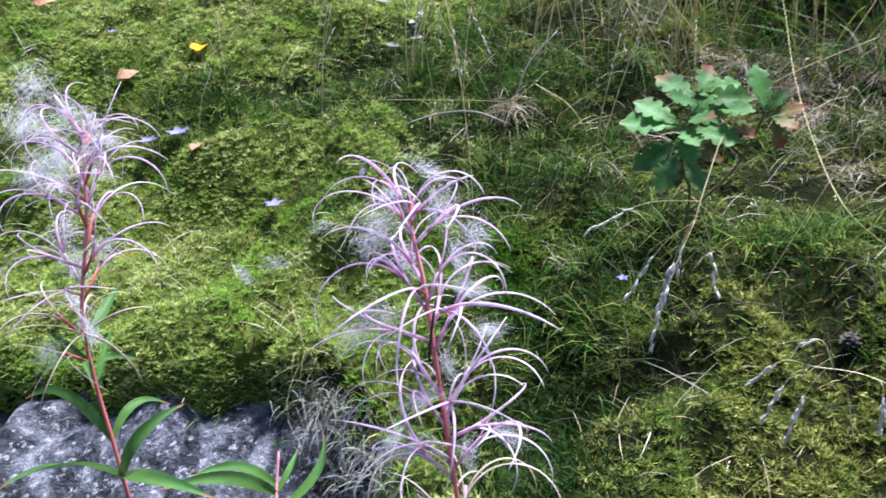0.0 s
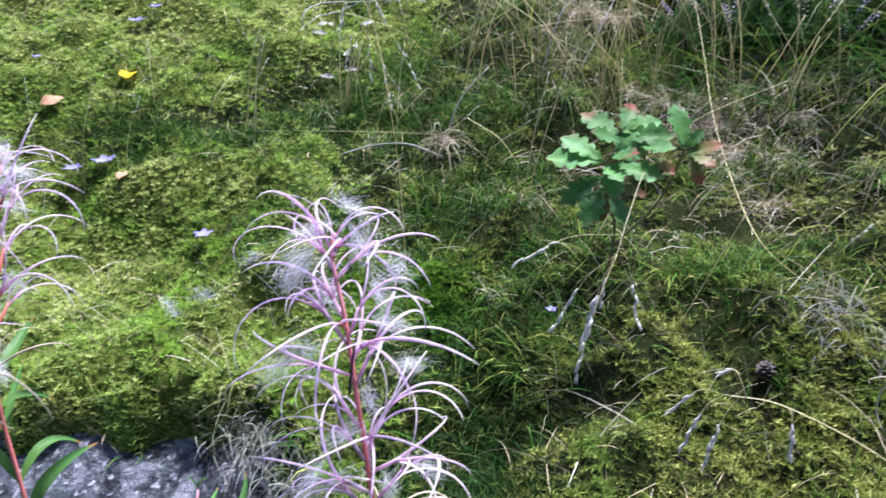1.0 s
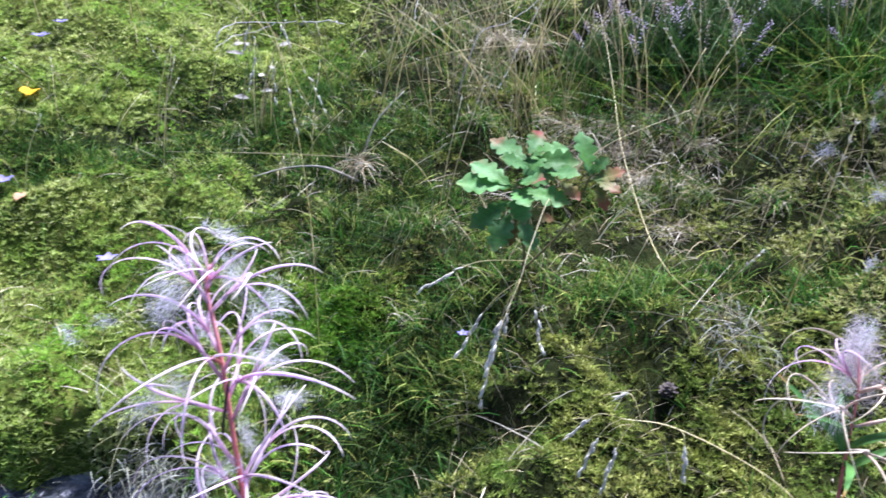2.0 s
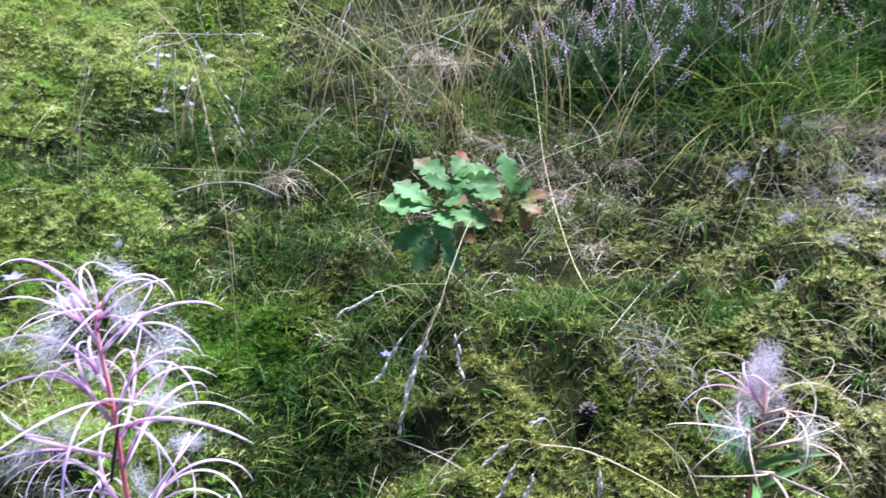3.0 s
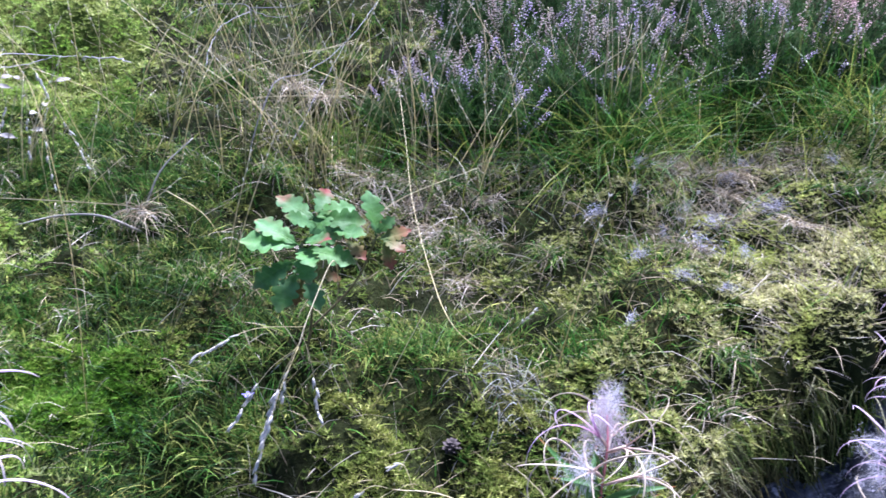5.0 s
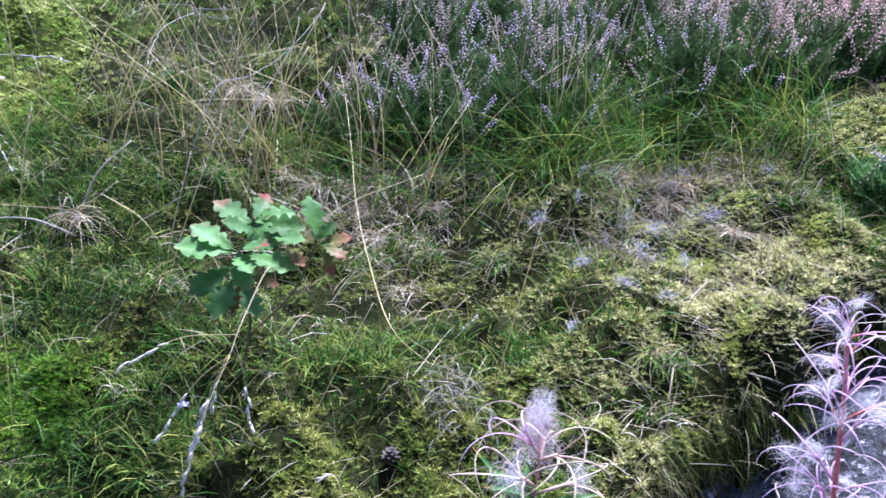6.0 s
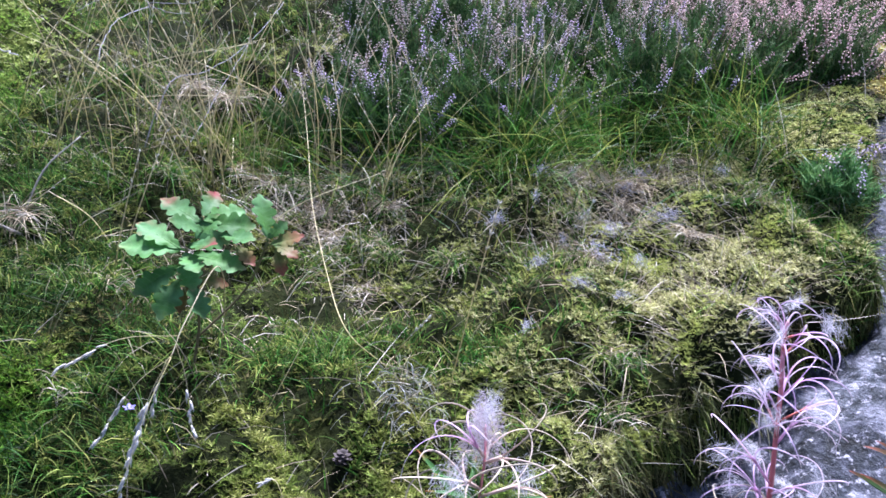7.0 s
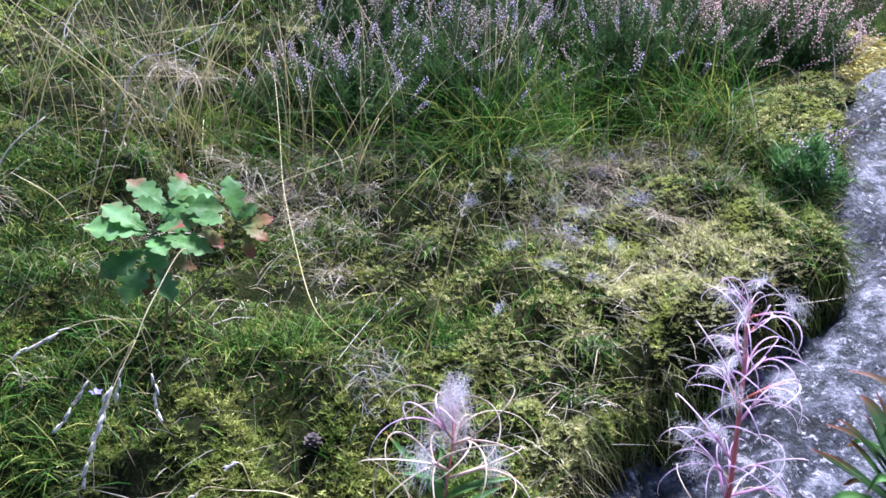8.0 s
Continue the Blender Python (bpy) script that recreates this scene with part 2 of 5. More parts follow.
M_DARKPOD = leafy("blackened_pod", [(0.0, (0.03, 0.02, 0.025)), (1.0, (0.06, 0.04, 0.05))], vary=0.1, rough=0.6, through_light=0, random_from="object")

# ---- mesh tools ----


class Geo:
    """Collects vertices, faces and how far along its piece each vertex lies."""

    def __init__(self):
        self.v, self.f, self.s, self.c = [], [], [], []

    def add(self, verts, faces, along, across=None):
        k = len(self.v)
        self.v += [tuple(p) for p in verts]
        self.f += [tuple(i + k for i in q) for q in faces]
        self.s += list(along)
        self.c += list(across) if across else [0.5] * len(verts)

    def mesh(self, name):
        me = bpy.data.meshes.new(name)
        me.from_pydata(self.v, [], self.f)
        me.attributes.new("along", "FLOAT", "POINT").data.foreach_set("value", self.s)
        me.attributes.new("across", "FLOAT", "POINT").data.foreach_set("value", self.c)
        me.shade_smooth()
        return me


def part(name, geo, material, parent=None, label="", m=None):
    me = geo.mesh(name) if isinstance(geo, Geo) else geo
    if material and not me.materials:
        me.materials.append(material)
    ob = new(name, me)
    if parent:
        ob.parent = parent
    if m is not None:
        ob.matrix_basis = m
    return tagged(ob, label=label) if label else ob


def thing(name, place, label, category, group="", rz=0.0):
    ob = new(name)
    ob.empty_display_size = 0.02
    ob.matrix_basis = pose(*place, 0, 0, rz)
    return tagged(ob, label, category, group)


def sweep(g, pts, radii, sides=5, flat=1.0, lo=0.0, hi=1.0):
    """A tube along pts; flat under 1 makes it a strap."""
    pts = [Vector(p) for p in pts]
    n = len(pts)
    side = None
    vs, ss = [], []
    for i, p in enumerate(pts):
        d = (pts[min(i + 1, n - 1)] - pts[max(i - 1, 0)]).normalized()
        if side is None:
            side = d.cross(Vector((0.31, 0.17, 0.93)))
            if side.length < 0.1:
                side = d.cross(Vector((1, 0, 0)))
        side = (side - d * side.dot(d)).normalized()
        up = d.cross(side)
        r = radii[i] if isinstance(radii, (list, tuple)) else radii
        for k in range(sides):
            t = 2 * math.pi * k / sides
            vs.append(p + side * (math.cos(t) * r) + up * (math.sin(t) * r * flat))
            ss.append(lo + (hi - lo) * i / max(1, n - 1))
    fs = [(i * sides + k, i * sides + (k + 1) % sides, (i + 1) * sides + (k + 1) % sides, (i + 1) * sides + k) for i in range(n - 1) for k in range(sides)]
    fs.append(tuple(range(sides))[::-1])
    fs.append(tuple(range((n - 1) * sides, n * sides)))
    g.add(vs, fs, ss)


def smooth_line(pts, steps=6):
    """Points along a smooth curve through pts."""
    p = [Vector(q) for q in pts]
    p = [p[0] * 2 - p[1]] + p + [p[-1] * 2 - p[-2]]
    out = []
    for i in range(1, len(p) - 2):
        a, b, c, d = p[i - 1:i + 3]
        for k in range(steps):
            t = k / steps
            out.append(0.5 * ((2 * b) + (c - a) * t + (2 * a - 5 * b + 4 * c - d) * t * t + (3 * b - a - 3 * c + d) * t ** 3))
    out.append(p[-2])
    return out


def grain_shape(g, base, d, length, width, lo=0.0, hi=1.0, sides=4):
    """A small pointed seed or floret."""
    base, d = Vector(base), Vector(d).normalized()
    sweep(g, [base, base + d * length * 0.3, base + d * length * 0.65, base + d * length], [width * 0.25, width * 0.5, width * 0.42, width * 0.06], sides, 0.7, lo, hi)


def bud(g, base, d, length, width, lo=0.0):
    """A tiny closed flower of eight faces."""
    base, d = Vector(base), Vector(d).normalized()
    side = d.cross(Vector((0.2, 0.3, 0.9))).normalized()
    up = d.cross(side)
    mid = base + d * length * 0.55
    ring = [mid + (side * math.cos(t) + up * math.sin(t)) * width * 0.5 for t in (0, 1.5708, 3.1416, 4.7124)]
    g.add([base, base + d * length] + ring, [(0, 2 + (k + 1) % 4, 2 + k) for k in range(4)] + [(1, 2 + k, 2 + (k + 1) % 4) for k in range(4)], [lo, 1.0, 0.7, 0.7, 0.7, 0.7])


def leaf_surface(g, base, d, up, length, width, outline, rows=18, cols=4, droop=0.15, fold=0.25, wave=0.0, seed=0, petiole=0.0):
    """A leaf with a midrib fold, drooping along its length; outline(s) gives the half width from 0 to 1."""
    base, d, up = Vector(base), Vector(d).normalized(), Vector(up)
    side = d.cross(up).normalized()
    up = side.cross(d).normalized()
    vs, ss, cs = [], [], []
    for i in range(rows + 1):
        s = i / rows
        mid = base + d * (length * s) + up * (-droop * length * s * s)
        w = width * 0.5 * outline(s)
        for j in range(-cols // 2, cols // 2 + 1):
            q = j / (cols / 2)
            lift = fold * abs(q) * w - 0.35 * fold * w * q * q
            rip = wave * width * math.sin(seed + 9 * s * (1 if q > 0 else 1.13) + q * 2) * abs(q)
            vs.append(mid + side * (q * w) + up * (lift + rip))
            ss.append(s)
            cs.append(abs(q))
    c = cols + 1
    fs = [(i * c + j, i * c + j + 1, (i + 1) * c + j + 1, (i + 1) * c + j) for i in range(rows) for j in range(cols)]
    g.add(vs, fs, ss, cs)
    rib = [base + d * (length * s) + up * (-droop * length * s * s - 0.0003) for s in (-petiole, 0, 0.25, 0.5, 0.75, 0.95)]
    sweep(g, rib, [0.0009, 0.0009, 0.0008, 0.0006, 0.0005, 0.0002], 4, 1.0, 0.0, 0.6)


def hashed(ix, iy, seed):
    v = np.sin(ix * 127.1 + iy * 311.7 + seed * 74.7) * 43758.5453
    return v - np.floor(v)


def vnoise(x, y, seed=0):
    """Smooth noise from -1 to 1."""
    ix, iy = np.floor(x), np.floor(y)
    fx, fy = x - ix, y - iy
    fx, fy = fx * fx * (3 - 2 * fx), fy * fy * (3 - 2 * fy)
    a, b = hashed(ix, iy, seed), hashed(ix + 1, iy, seed)
    c, d = hashed(ix, iy + 1, seed), hashed(ix + 1, iy + 1, seed)
    return 2 * ((a * (1 - fx) + b * fx) * (1 - fy) + (c * (1 - fx) + d * fx) * fy) - 1


def array_mesh(name, co, quads, along):
    me = bpy.data.meshes.new(name)
    me.vertices.add(len(co))
    me.vertices.foreach_set("co", np.asarray(co, np.float32).ravel())
    me.loops.add(quads.size)
    me.loops.foreach_set("vertex_index", quads.astype(np.int32).ravel())
    me.polygons.add(len(quads))
    me.polygons.foreach_set("loop_start", np.arange(0, quads.size, 4, dtype=np.int32))
    me.update(calc_edges=True)
    me.validate()
    me.attributes.new("along", "FLOAT", "POINT").data.foreach_set("value", np.asarray(along, np.float32))
    me.shade_smooth()
    return me


def strips(base, d, length, width, droop, curl, segs, rng):
    """Many tapering blades at once, as arrays: each leaves base along d, bends down by droop and sideways by curl."""
    n = len(base)
    s = np.linspace(0, 1, segs + 1)
    flat = rng.normal(size=(n, 3))
    side = np.cross(d, flat)
    side /= np.linalg.norm(side, axis=1)[:, None] + 1e-9
    bend = np.cross(d, side)
    mid = base[:, None] + (d * length[:, None])[:, None] * s[None, :, None] + (bend * (curl * length)[:, None])[:, None] * (s ** 2)[None, :, None]
    mid[:, :, 2] -= (droop * length)[:, None] * (s ** 2)[None]
    w = width[:, None] * (1 - 0.92 * s ** 1.6)[None] * 0.5
    left, right = mid - side[:, None] * w[..., None], mid + side[:, None] * w[..., None]
    co = np.stack([left, right], 2).reshape(-1, 3)
    k = np.arange(n)[:, None] * (segs + 1) * 2 + np.arange(segs)[None] * 2
    quads = np.stack([k, k + 1, k + 3, k + 2], -1).reshape(-1, 4)
    along = np.tile(np.repeat(s, 2), n)
    return co, quads, along


# ---- lie of the land ----
EDGE_X = [-3.0, -0.66, -0.42, -0.27, -0.19, -0.10, 0.0, 0.10, 0.54, 0.60, 0.66, 0.72, 0.77, 0.83, 0.88, 0.92, 0.97, 1.03, 1.10, 1.17, 1.27, 1.34, 1.47, 1.58, 1.7, 4.0]
EDGE_Y = [1.36, 0.965, 0.905, 0.88, 0.84, 0.70, 0.52, 0.43, 0.42, 0.50, 0.565, 0.605, 0.64, 0.625, 0.63, 0.605, 0.595, 0.64, 0.645, 0.645, 0.695, 0.76, 0.85, 0.965, 0.99, 0.97]


def ramp(v, top):
    return top * np.tanh(np.maximum(v, 0) / top)


def bank(x, y):
    """The mossy bank's height without its lumps."""
    z = 0.12 + 0.13 * np.clip(x, -3, 3) + 0.10 * np.clip(y, -3, 6)
    z = z + 0.25 * ramp(x - 0.6, 2.0)
    return z + 0.20 * ramp(y - 1.3, 4.0) * (1 + np.clip(-x, 0, 1))


def edge(x, y):
    """Metres behind the bank's broken front edge (negative: in front of it)."""
    wob = 0.020 * vnoise(x * 14, y * 6, 5) + 0.012 * vnoise(x * 37, y * 19, 6) + 0.028 * vnoise(x * 5.5, y * 4, 7)
    return y - np.interp(x, EDGE_X, EDGE_Y) + wob


def bell(x, y, cx, cy, rx, ry=None):
    return np.exp(-((x - cx) / rx) ** 2 - ((y - cy) / (ry or rx)) ** 2)


def height(x, y):
    """The bank with lumps, cushions and its front drop."""
    near = np.exp(-np.maximum(np.hypot(x - 0.3, y - 1.0) - 2.5, 0) * 0.5)
    z = bank(x, y) + near * (0.034 * vnoise(x * 6, y * 6, 1) + np.clip(y - 1.15, 0, 0.5) * 0.09 * vnoise(x * 3.4, y * 4.2, 4) + 0.022 * vnoise(x * 15, y * 15, 2) + 0.008 * vnoise(x * 42, y * 42, 3))
    z = z + 0.05 * bell(x, y, 1.48, 1.0, 0.13) + 0.03 * bell(x, y, -0.42, 1.02, 0.22, 0.09) + 0.03 * bell(x, y, 0.95, 0.70, 0.10)
    z = z - 0.11 * bell(x, y, 0.09, 0.78, 0.08, 0.13) - 0.03 * bell(x, y, 0.55, 0.62, 0.06)
    s = edge(x, y)
    lip = 1 / (1 + np.exp(np.clip(s / 0.011, -40, 40)))
    sag = 0.03 * np.exp(-np.maximum(s, 0) / 0.04)
    fall = np.clip(-s, 0, 3) * 0.35
    return z - sag - lip * (0.22 + fall)


def rock_height(x, y):
    s = edge(x, y)
    z = bank(x, np.interp(x, EDGE_X, EDGE_Y)) - 0.08 + 0.028 * np.clip(-x * 6, 0, 1) - 0.04 * np.clip((x - 0.3) * 3, 0, 1) + 0.06 * np.clip((x - 1.2) * 5, 0, 1) + 0.05 * np.clip((x - 1.42) * 6, 0, 1) - 0.05 * np.exp(-((x - 0.70) / 0.14) ** 2) - 0.03 * bell(x, y, 0.90, 0.61, 0.05, 0.05) - 0.02 * bell(x, y, 1.10, 0.63, 0.06, 0.04) + 0.25 * np.minimum(s, 0.1)
    z = z + 0.022 * vnoise(x * 5, y * 7, 11) + 0.014 * vnoise(x * 14, y * 17, 12) + 0.008 * vnoise(x * 38, y * 41, 13)
    steps = vnoise(x * 8 + y * 3, y * 10 - x * 4, 14)
    return z + 0.012 * np.tanh(steps * 9)


def graded(lo, hi, step, far):
    """Even steps from lo to hi, then ever wider ones out to far on both sides."""
    mid = list(np.arange(lo, hi + step / 2, step))
    grow, d = [], step
    p = hi
    while p < far:
        d *= 1.22
        p += d
        grow.append(p)
    left, d, p = [], step, lo
    while p > -far:
        d *= 1.22
        p -= d
        left.append(p)
    return np.array(left[::-1] + mid + grow)


def sheet(name, xs, ys, fn):
    gx, gy = np.meshgrid(xs, ys)
    gz = fn(gx, gy)
    nx, ny = len(xs), len(ys)
    co = np.stack([gx, gy, gz], -1).reshape(-1, 3)
    i = (np.arange(ny - 1)[:, None] * nx + np.arange(nx - 1)[None]).reshape(-1)
    quads = np.stack([i, i + 1, i + nx + 1, i + nx], -1)
    return array_mesh(name, co, quads, np.zeros(len(co)))


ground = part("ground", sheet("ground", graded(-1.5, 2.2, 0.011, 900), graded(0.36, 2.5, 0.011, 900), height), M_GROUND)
tagged(ground, "dark mossy soil of a sloping heath bank", "ground", kind="structure")
xs, ys = np.arange(-1.7, 1.95, 0.013), np.arange(-0.6, 1.9, 0.013)
rock_me = sheet("rock_ledge", xs, ys, rock_height)
bm = bmesh.new()
bm.from_mesh(rock_me)
far_in = [v for v in bm.verts if v.co.y - np.interp(v.co.x, EDGE_X, EDGE_Y) > 0.06 or v.co.y - np.interp(v.co.x, EDGE_X, EDGE_Y) < -0.72 + 0.16 * float(vnoise(np.array([v.co.x * 4]), np.array([v.co.y * 4]), 61)[0])]
bmesh.ops.delete(bm, geom=far_in, context="VERTS")
bm.to_mesh(rock_me)
bm.free()
tagged(part("rock_ledge", rock_me, M_ROCK), "grey lichened rock ledge below the overhanging moss", "rock", kind="structure")

# ---- moss and grass, too many to count ----
rng = np.random.default_rng(7)


def scatter(count, density, x0=-1.6, x1=2.4, y0=0.40, y1=2.9, back=0.0):
    """Random places on the bank, kept by density(x, y)."""
    x, y = rng.uniform(x0, x1, count), rng.uniform(y0, y1, count)
    turn = np.degrees(np.arctan2(x, y))
    keep = (rng.random(count) < density(x, y)) & (edge(x, y) > back) & (turn > -36) & (turn < 66)
    return x[keep], y[keep]


def on_ground(x, y, sink=0.0):
    return np.stack([x, y, height(x, y) - sink], -1)


def clumps(x, y):
    """Patches about a hand wide, from hollow (-1) to dense (1)."""
    return vnoise(x * 5.5, y * 6.5, 51) + 0.4 * vnoise(x * 13, y * 13, 52)


def tussocks(x, y):
    """Finger-wide bunches with bare gaps between."""
    return np.clip(0.75 + 1.7 * vnoise(x * 19 + 3, y * 21, 53), 0.04, 1.9)


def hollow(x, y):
    """The shaded dip between the two mosses; darker grass colour carries its shade."""
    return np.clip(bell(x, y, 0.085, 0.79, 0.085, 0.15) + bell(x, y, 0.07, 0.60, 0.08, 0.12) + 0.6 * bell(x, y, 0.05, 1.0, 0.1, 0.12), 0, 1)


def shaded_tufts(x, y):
    """Where the darker grass stands: the hollow's painted shade and loose tufts."""
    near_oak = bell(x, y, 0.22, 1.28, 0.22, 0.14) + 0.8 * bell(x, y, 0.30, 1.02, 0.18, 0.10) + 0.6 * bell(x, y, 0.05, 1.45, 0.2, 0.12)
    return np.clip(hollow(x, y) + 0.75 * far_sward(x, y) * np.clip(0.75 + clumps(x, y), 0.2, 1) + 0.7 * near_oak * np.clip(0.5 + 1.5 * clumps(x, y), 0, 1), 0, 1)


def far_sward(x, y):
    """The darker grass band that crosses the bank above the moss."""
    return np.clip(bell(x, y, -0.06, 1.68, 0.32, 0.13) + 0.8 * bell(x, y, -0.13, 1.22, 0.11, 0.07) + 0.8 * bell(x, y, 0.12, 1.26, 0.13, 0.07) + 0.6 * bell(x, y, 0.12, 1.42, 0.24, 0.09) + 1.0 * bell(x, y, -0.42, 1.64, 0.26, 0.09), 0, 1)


def left_moss(x, y):
    return (1 - 0.85 * far_sward(x, y)) / (1 + np.exp((x + 0.05 - 0.26 / (1 + np.exp(-(y - 1.92) / 0.04)) + 0.12 * vnoise(x * 4, y * 4, 21)) / 0.05))


def star_moss(x, y):
    d = 1.1 * bell(x, y, 0.38, 0.66, 0.28, 0.16) + bell(x, y, 0.95, 0.74, 0.24, 0.14) + bell(x, y, 1.42, 1.02, 0.20, 0.18) + 0.8 * bell(x, y, 1.2, 0.85, 0.18, 0.12) + 1.2 * bell(x, y, 0.58, 1.66, 0.13, 0.09)
    d = 0.75 * d + 0.04 + 0.3 * vnoise(x * 9, y * 9, 22) + 0.6 * vnoise(x * 28, y * 28, 25)
    rim = np.where(x > 0.55, np.clip((edge(x, y) - 0.012) / 0.03, 0.05, 1), 1)
    return np.clip(d, 0, 1) * rim * (1 - left_moss(x, y)) * (1 - 0.8 * hollow(x, y))


def yellow_side(x, y):
    return 1 / (1 + np.exp(-(x - 0.66 + 0.12 * vnoise(x * 5, y * 5, 28)) / 0.03))


def green_cover(x, y):
    d = 0.22 + 0.9 * bell(x, y, 0.05, 1.62, 0.40, 0.33) + 0.7 * bell(x, y, 0.30, 1.08, 0.28, 0.16) + 0.5 * bell(x, y, 0.72, 1.10, 0.10)
    d = d + 0.9 * bell(x, y, 0.80, 0.68, 0.06, 0.08) + 0.8 * bell(x, y, 1.30, 0.87, 0.10, 0.06) + 0.5 * bell(x, y, 0.0, 0.9, 0.14, 0.2) + 0.6 * bell(x, y, -0.05, 1.3, 0.15, 0.12)
    d = d + 0.18 * np.clip((y - 1.4) * 1.5, 0, 1)
    d = d * (1 - 0.75 * left_moss(x, y)) * (1 + 0.7 * vnoise(x * 8, y * 8, 23)) * np.clip(0.85 + 2.0 * clumps(x, y), 0.06, 1.8)
    return np.clip(d * (1 - 0.8 * hollow(x, y)) - 0.5 * bell(x, y, 0.38, 0.64, 0.2, 0.12) - 0.15 * bell(x, y, 0.98, 0.75, 0.15, 0.10) - 0.5 * bell(x, y, 1.46, 1.0, 0.14) - 0.4 * bell(x, y, 0.80, 1.38, 0.20, 0.07), 0.02, 1)


def straw_cover(x, y):
    d = 0.07 + 0.3 * bell(x, y, 0.61, 1.12, 0.08, 0.06) + 0.65 * bell(x, y, 0.80, 1.40, 0.22, 0.10) + 0.5 * bell(x, y, 0.95, 1.05, 0.16, 0.07) + 0.9 * bell(x, y, 0.54, 0.82, 0.05)
    d = d + 0.7 * bell(x, y, 1.08, 1.12, 0.10, 0.07) + 0.8 * bell(x, y, -0.14, 0.73, 0.07, 0.06) + 0.6 * bell(x, y, 0.62, 1.32, 0.12, 0.08) + 0.4 * bell(x, y, 0.5, 1.6, 0.12)
    return np.clip(d * (1 + 0.8 * vnoise(x * 11, y * 11, 24)) * np.clip(0.8 - 1.0 * clumps(x, y), 0.15, 1.3) * (1 - 0.85 * hollow(x, y)) + 0.5 * bell(x, y, 0.95, 1.03, 0.12, 0.05) + 0.5 * bell(x, y, 1.08, 1.10, 0.07, 0.05) + 0.6 * bell(x, y, 0.78, 1.38, 0.18, 0.06) + 0.25 * bell(x, y, 1.15, 0.9, 0.2, 0.12) + 0.3 * bell(x, y, 0.92, 0.70, 0.25, 0.10) + 0.4 * bell(x, y, 1.22, 1.08, 0.12, 0.07), 0, 1)


def stuff(name, co, quads, along, material, label, category):
    return tagged(part(name, array_mesh(name, co, quads, along), material), label, category, kind="stuff")


def sprigs(x, y, rays, length, rise, sink):
    """Little moss stars: rays leaves spread round each place."""
    n = len(x)
    p = np.repeat(on_ground(x, y, sink), rays, 0)
    az = np.tile(np.arange(rays) * 2 * np.pi / rays, n) + np.repeat(rng.uniform(0, 6.28, n), rays) + rng.normal(0, 0.25, n * rays)
    up = np.repeat(rng.uniform(*rise, n), rays) + rng.normal(0, 0.15, n * rays)
    tilt = np.repeat(rng.normal(0, 0.3, (n, 2)), rays, 0)
    d = np.stack([np.cos(az) + tilt[:, 0], np.sin(az) + tilt[:, 1], up], -1)
    d /= np.linalg.norm(d, axis=1)[:, None]
    size = np.repeat(rng.uniform(0.6, 1.25, n), rays) * length * rng.uniform(0.75, 1.2, n * rays)
    p[:, 2] += np.repeat(rng.uniform(0, 1.1, n) + 0.9 * np.clip(vnoise(x * 33, y * 33, 27), -0.6, 1), rays) * length
    return strips(p, d, size, size * 0.19, rng.uniform(0.0, 0.35, n * rays), rng.normal(0, 0.15, n * rays), 1, rng)


bed_me = sheet("moss_bed", np.arange(-1.4, 0.85, 0.014), np.arange(0.5, 2.8, 0.014), lambda x, y: height(x, y) + 0.003)
bm = bmesh.new()
bm.from_mesh(bed_me)
pts = np.array([v.co for v in bm.verts])
rim = np.minimum(pts[:, 0] + 1.4, 2.8 - pts[:, 1]) + 0.14 * vnoise(pts[:, 0] * 6, pts[:, 1] * 6, 71) + 0.06 * vnoise(pts[:, 0] * 19, pts[:, 1] * 19, 72)
bare_soil = (left_moss(pts[:, 0], pts[:, 1]) < 0.5) | (edge(pts[:, 0], pts[:, 1]) < -0.02) | (rim < 0.2)
bmesh.ops.delete(bm, geom=[v for v, gone in zip(bm.verts, bare_soil) if gone], context="VERTS")
bm.to_mesh(bed_me)
bm.free()
tagged(part("moss_bed", bed_me, M_MOSSBED), "matted yellow-green moss bed under the cushions", "moss", kind="stuff")
x, y = scatter(240000, lambda x, y: np.clip(0.55 + 0.9 * clumps(x, y), 0.10, 0.85) * (1 - 0.95 * hollow(x, y)), -1.5, 2.1, 0.42, 2.5, -0.06)
n = len(x)
d = rng.normal(0, 0.7, (n, 3)) + np.array([0, 0, 0.55])
d /= np.linalg.norm(d, axis=1)[:, None]
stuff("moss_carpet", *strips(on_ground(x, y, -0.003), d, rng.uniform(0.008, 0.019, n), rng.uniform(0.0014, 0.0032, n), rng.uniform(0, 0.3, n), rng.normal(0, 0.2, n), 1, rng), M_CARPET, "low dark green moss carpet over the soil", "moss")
x, y = scatter(125000, lambda x, y: left_moss(x, y) * np.clip((np.minimum(x + 1.3, 2.8 - y) + 0.12 * vnoise(x * 6, y * 6, 71)) * 4, 0, 1) * np.clip(1.9 - 0.5 * y, 0.7, 1) * np.clip(0.8 + 0.7 * vnoise(x * 20, y * 20, 26), 0.3, 1), -1.3, 0.75, 0.5, 2.8, -0.05)
fx = rng.uniform(-1.1, 0.02, 9000)
fy = np.interp(fx, EDGE_X, EDGE_Y) + rng.uniform(-0.045, 0.03, len(fx))
x, y = np.concatenate([x, fx]), np.concatenate([y, fy])
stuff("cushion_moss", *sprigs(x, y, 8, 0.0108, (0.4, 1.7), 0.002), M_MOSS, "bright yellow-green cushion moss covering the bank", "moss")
x, y = scatter(258000, lambda x, y: star_moss(x, y) * np.clip(1.7 - 0.6 * y, 0.3, 1), -0.3, 2.0, 0.42, 2.1, -0.05)
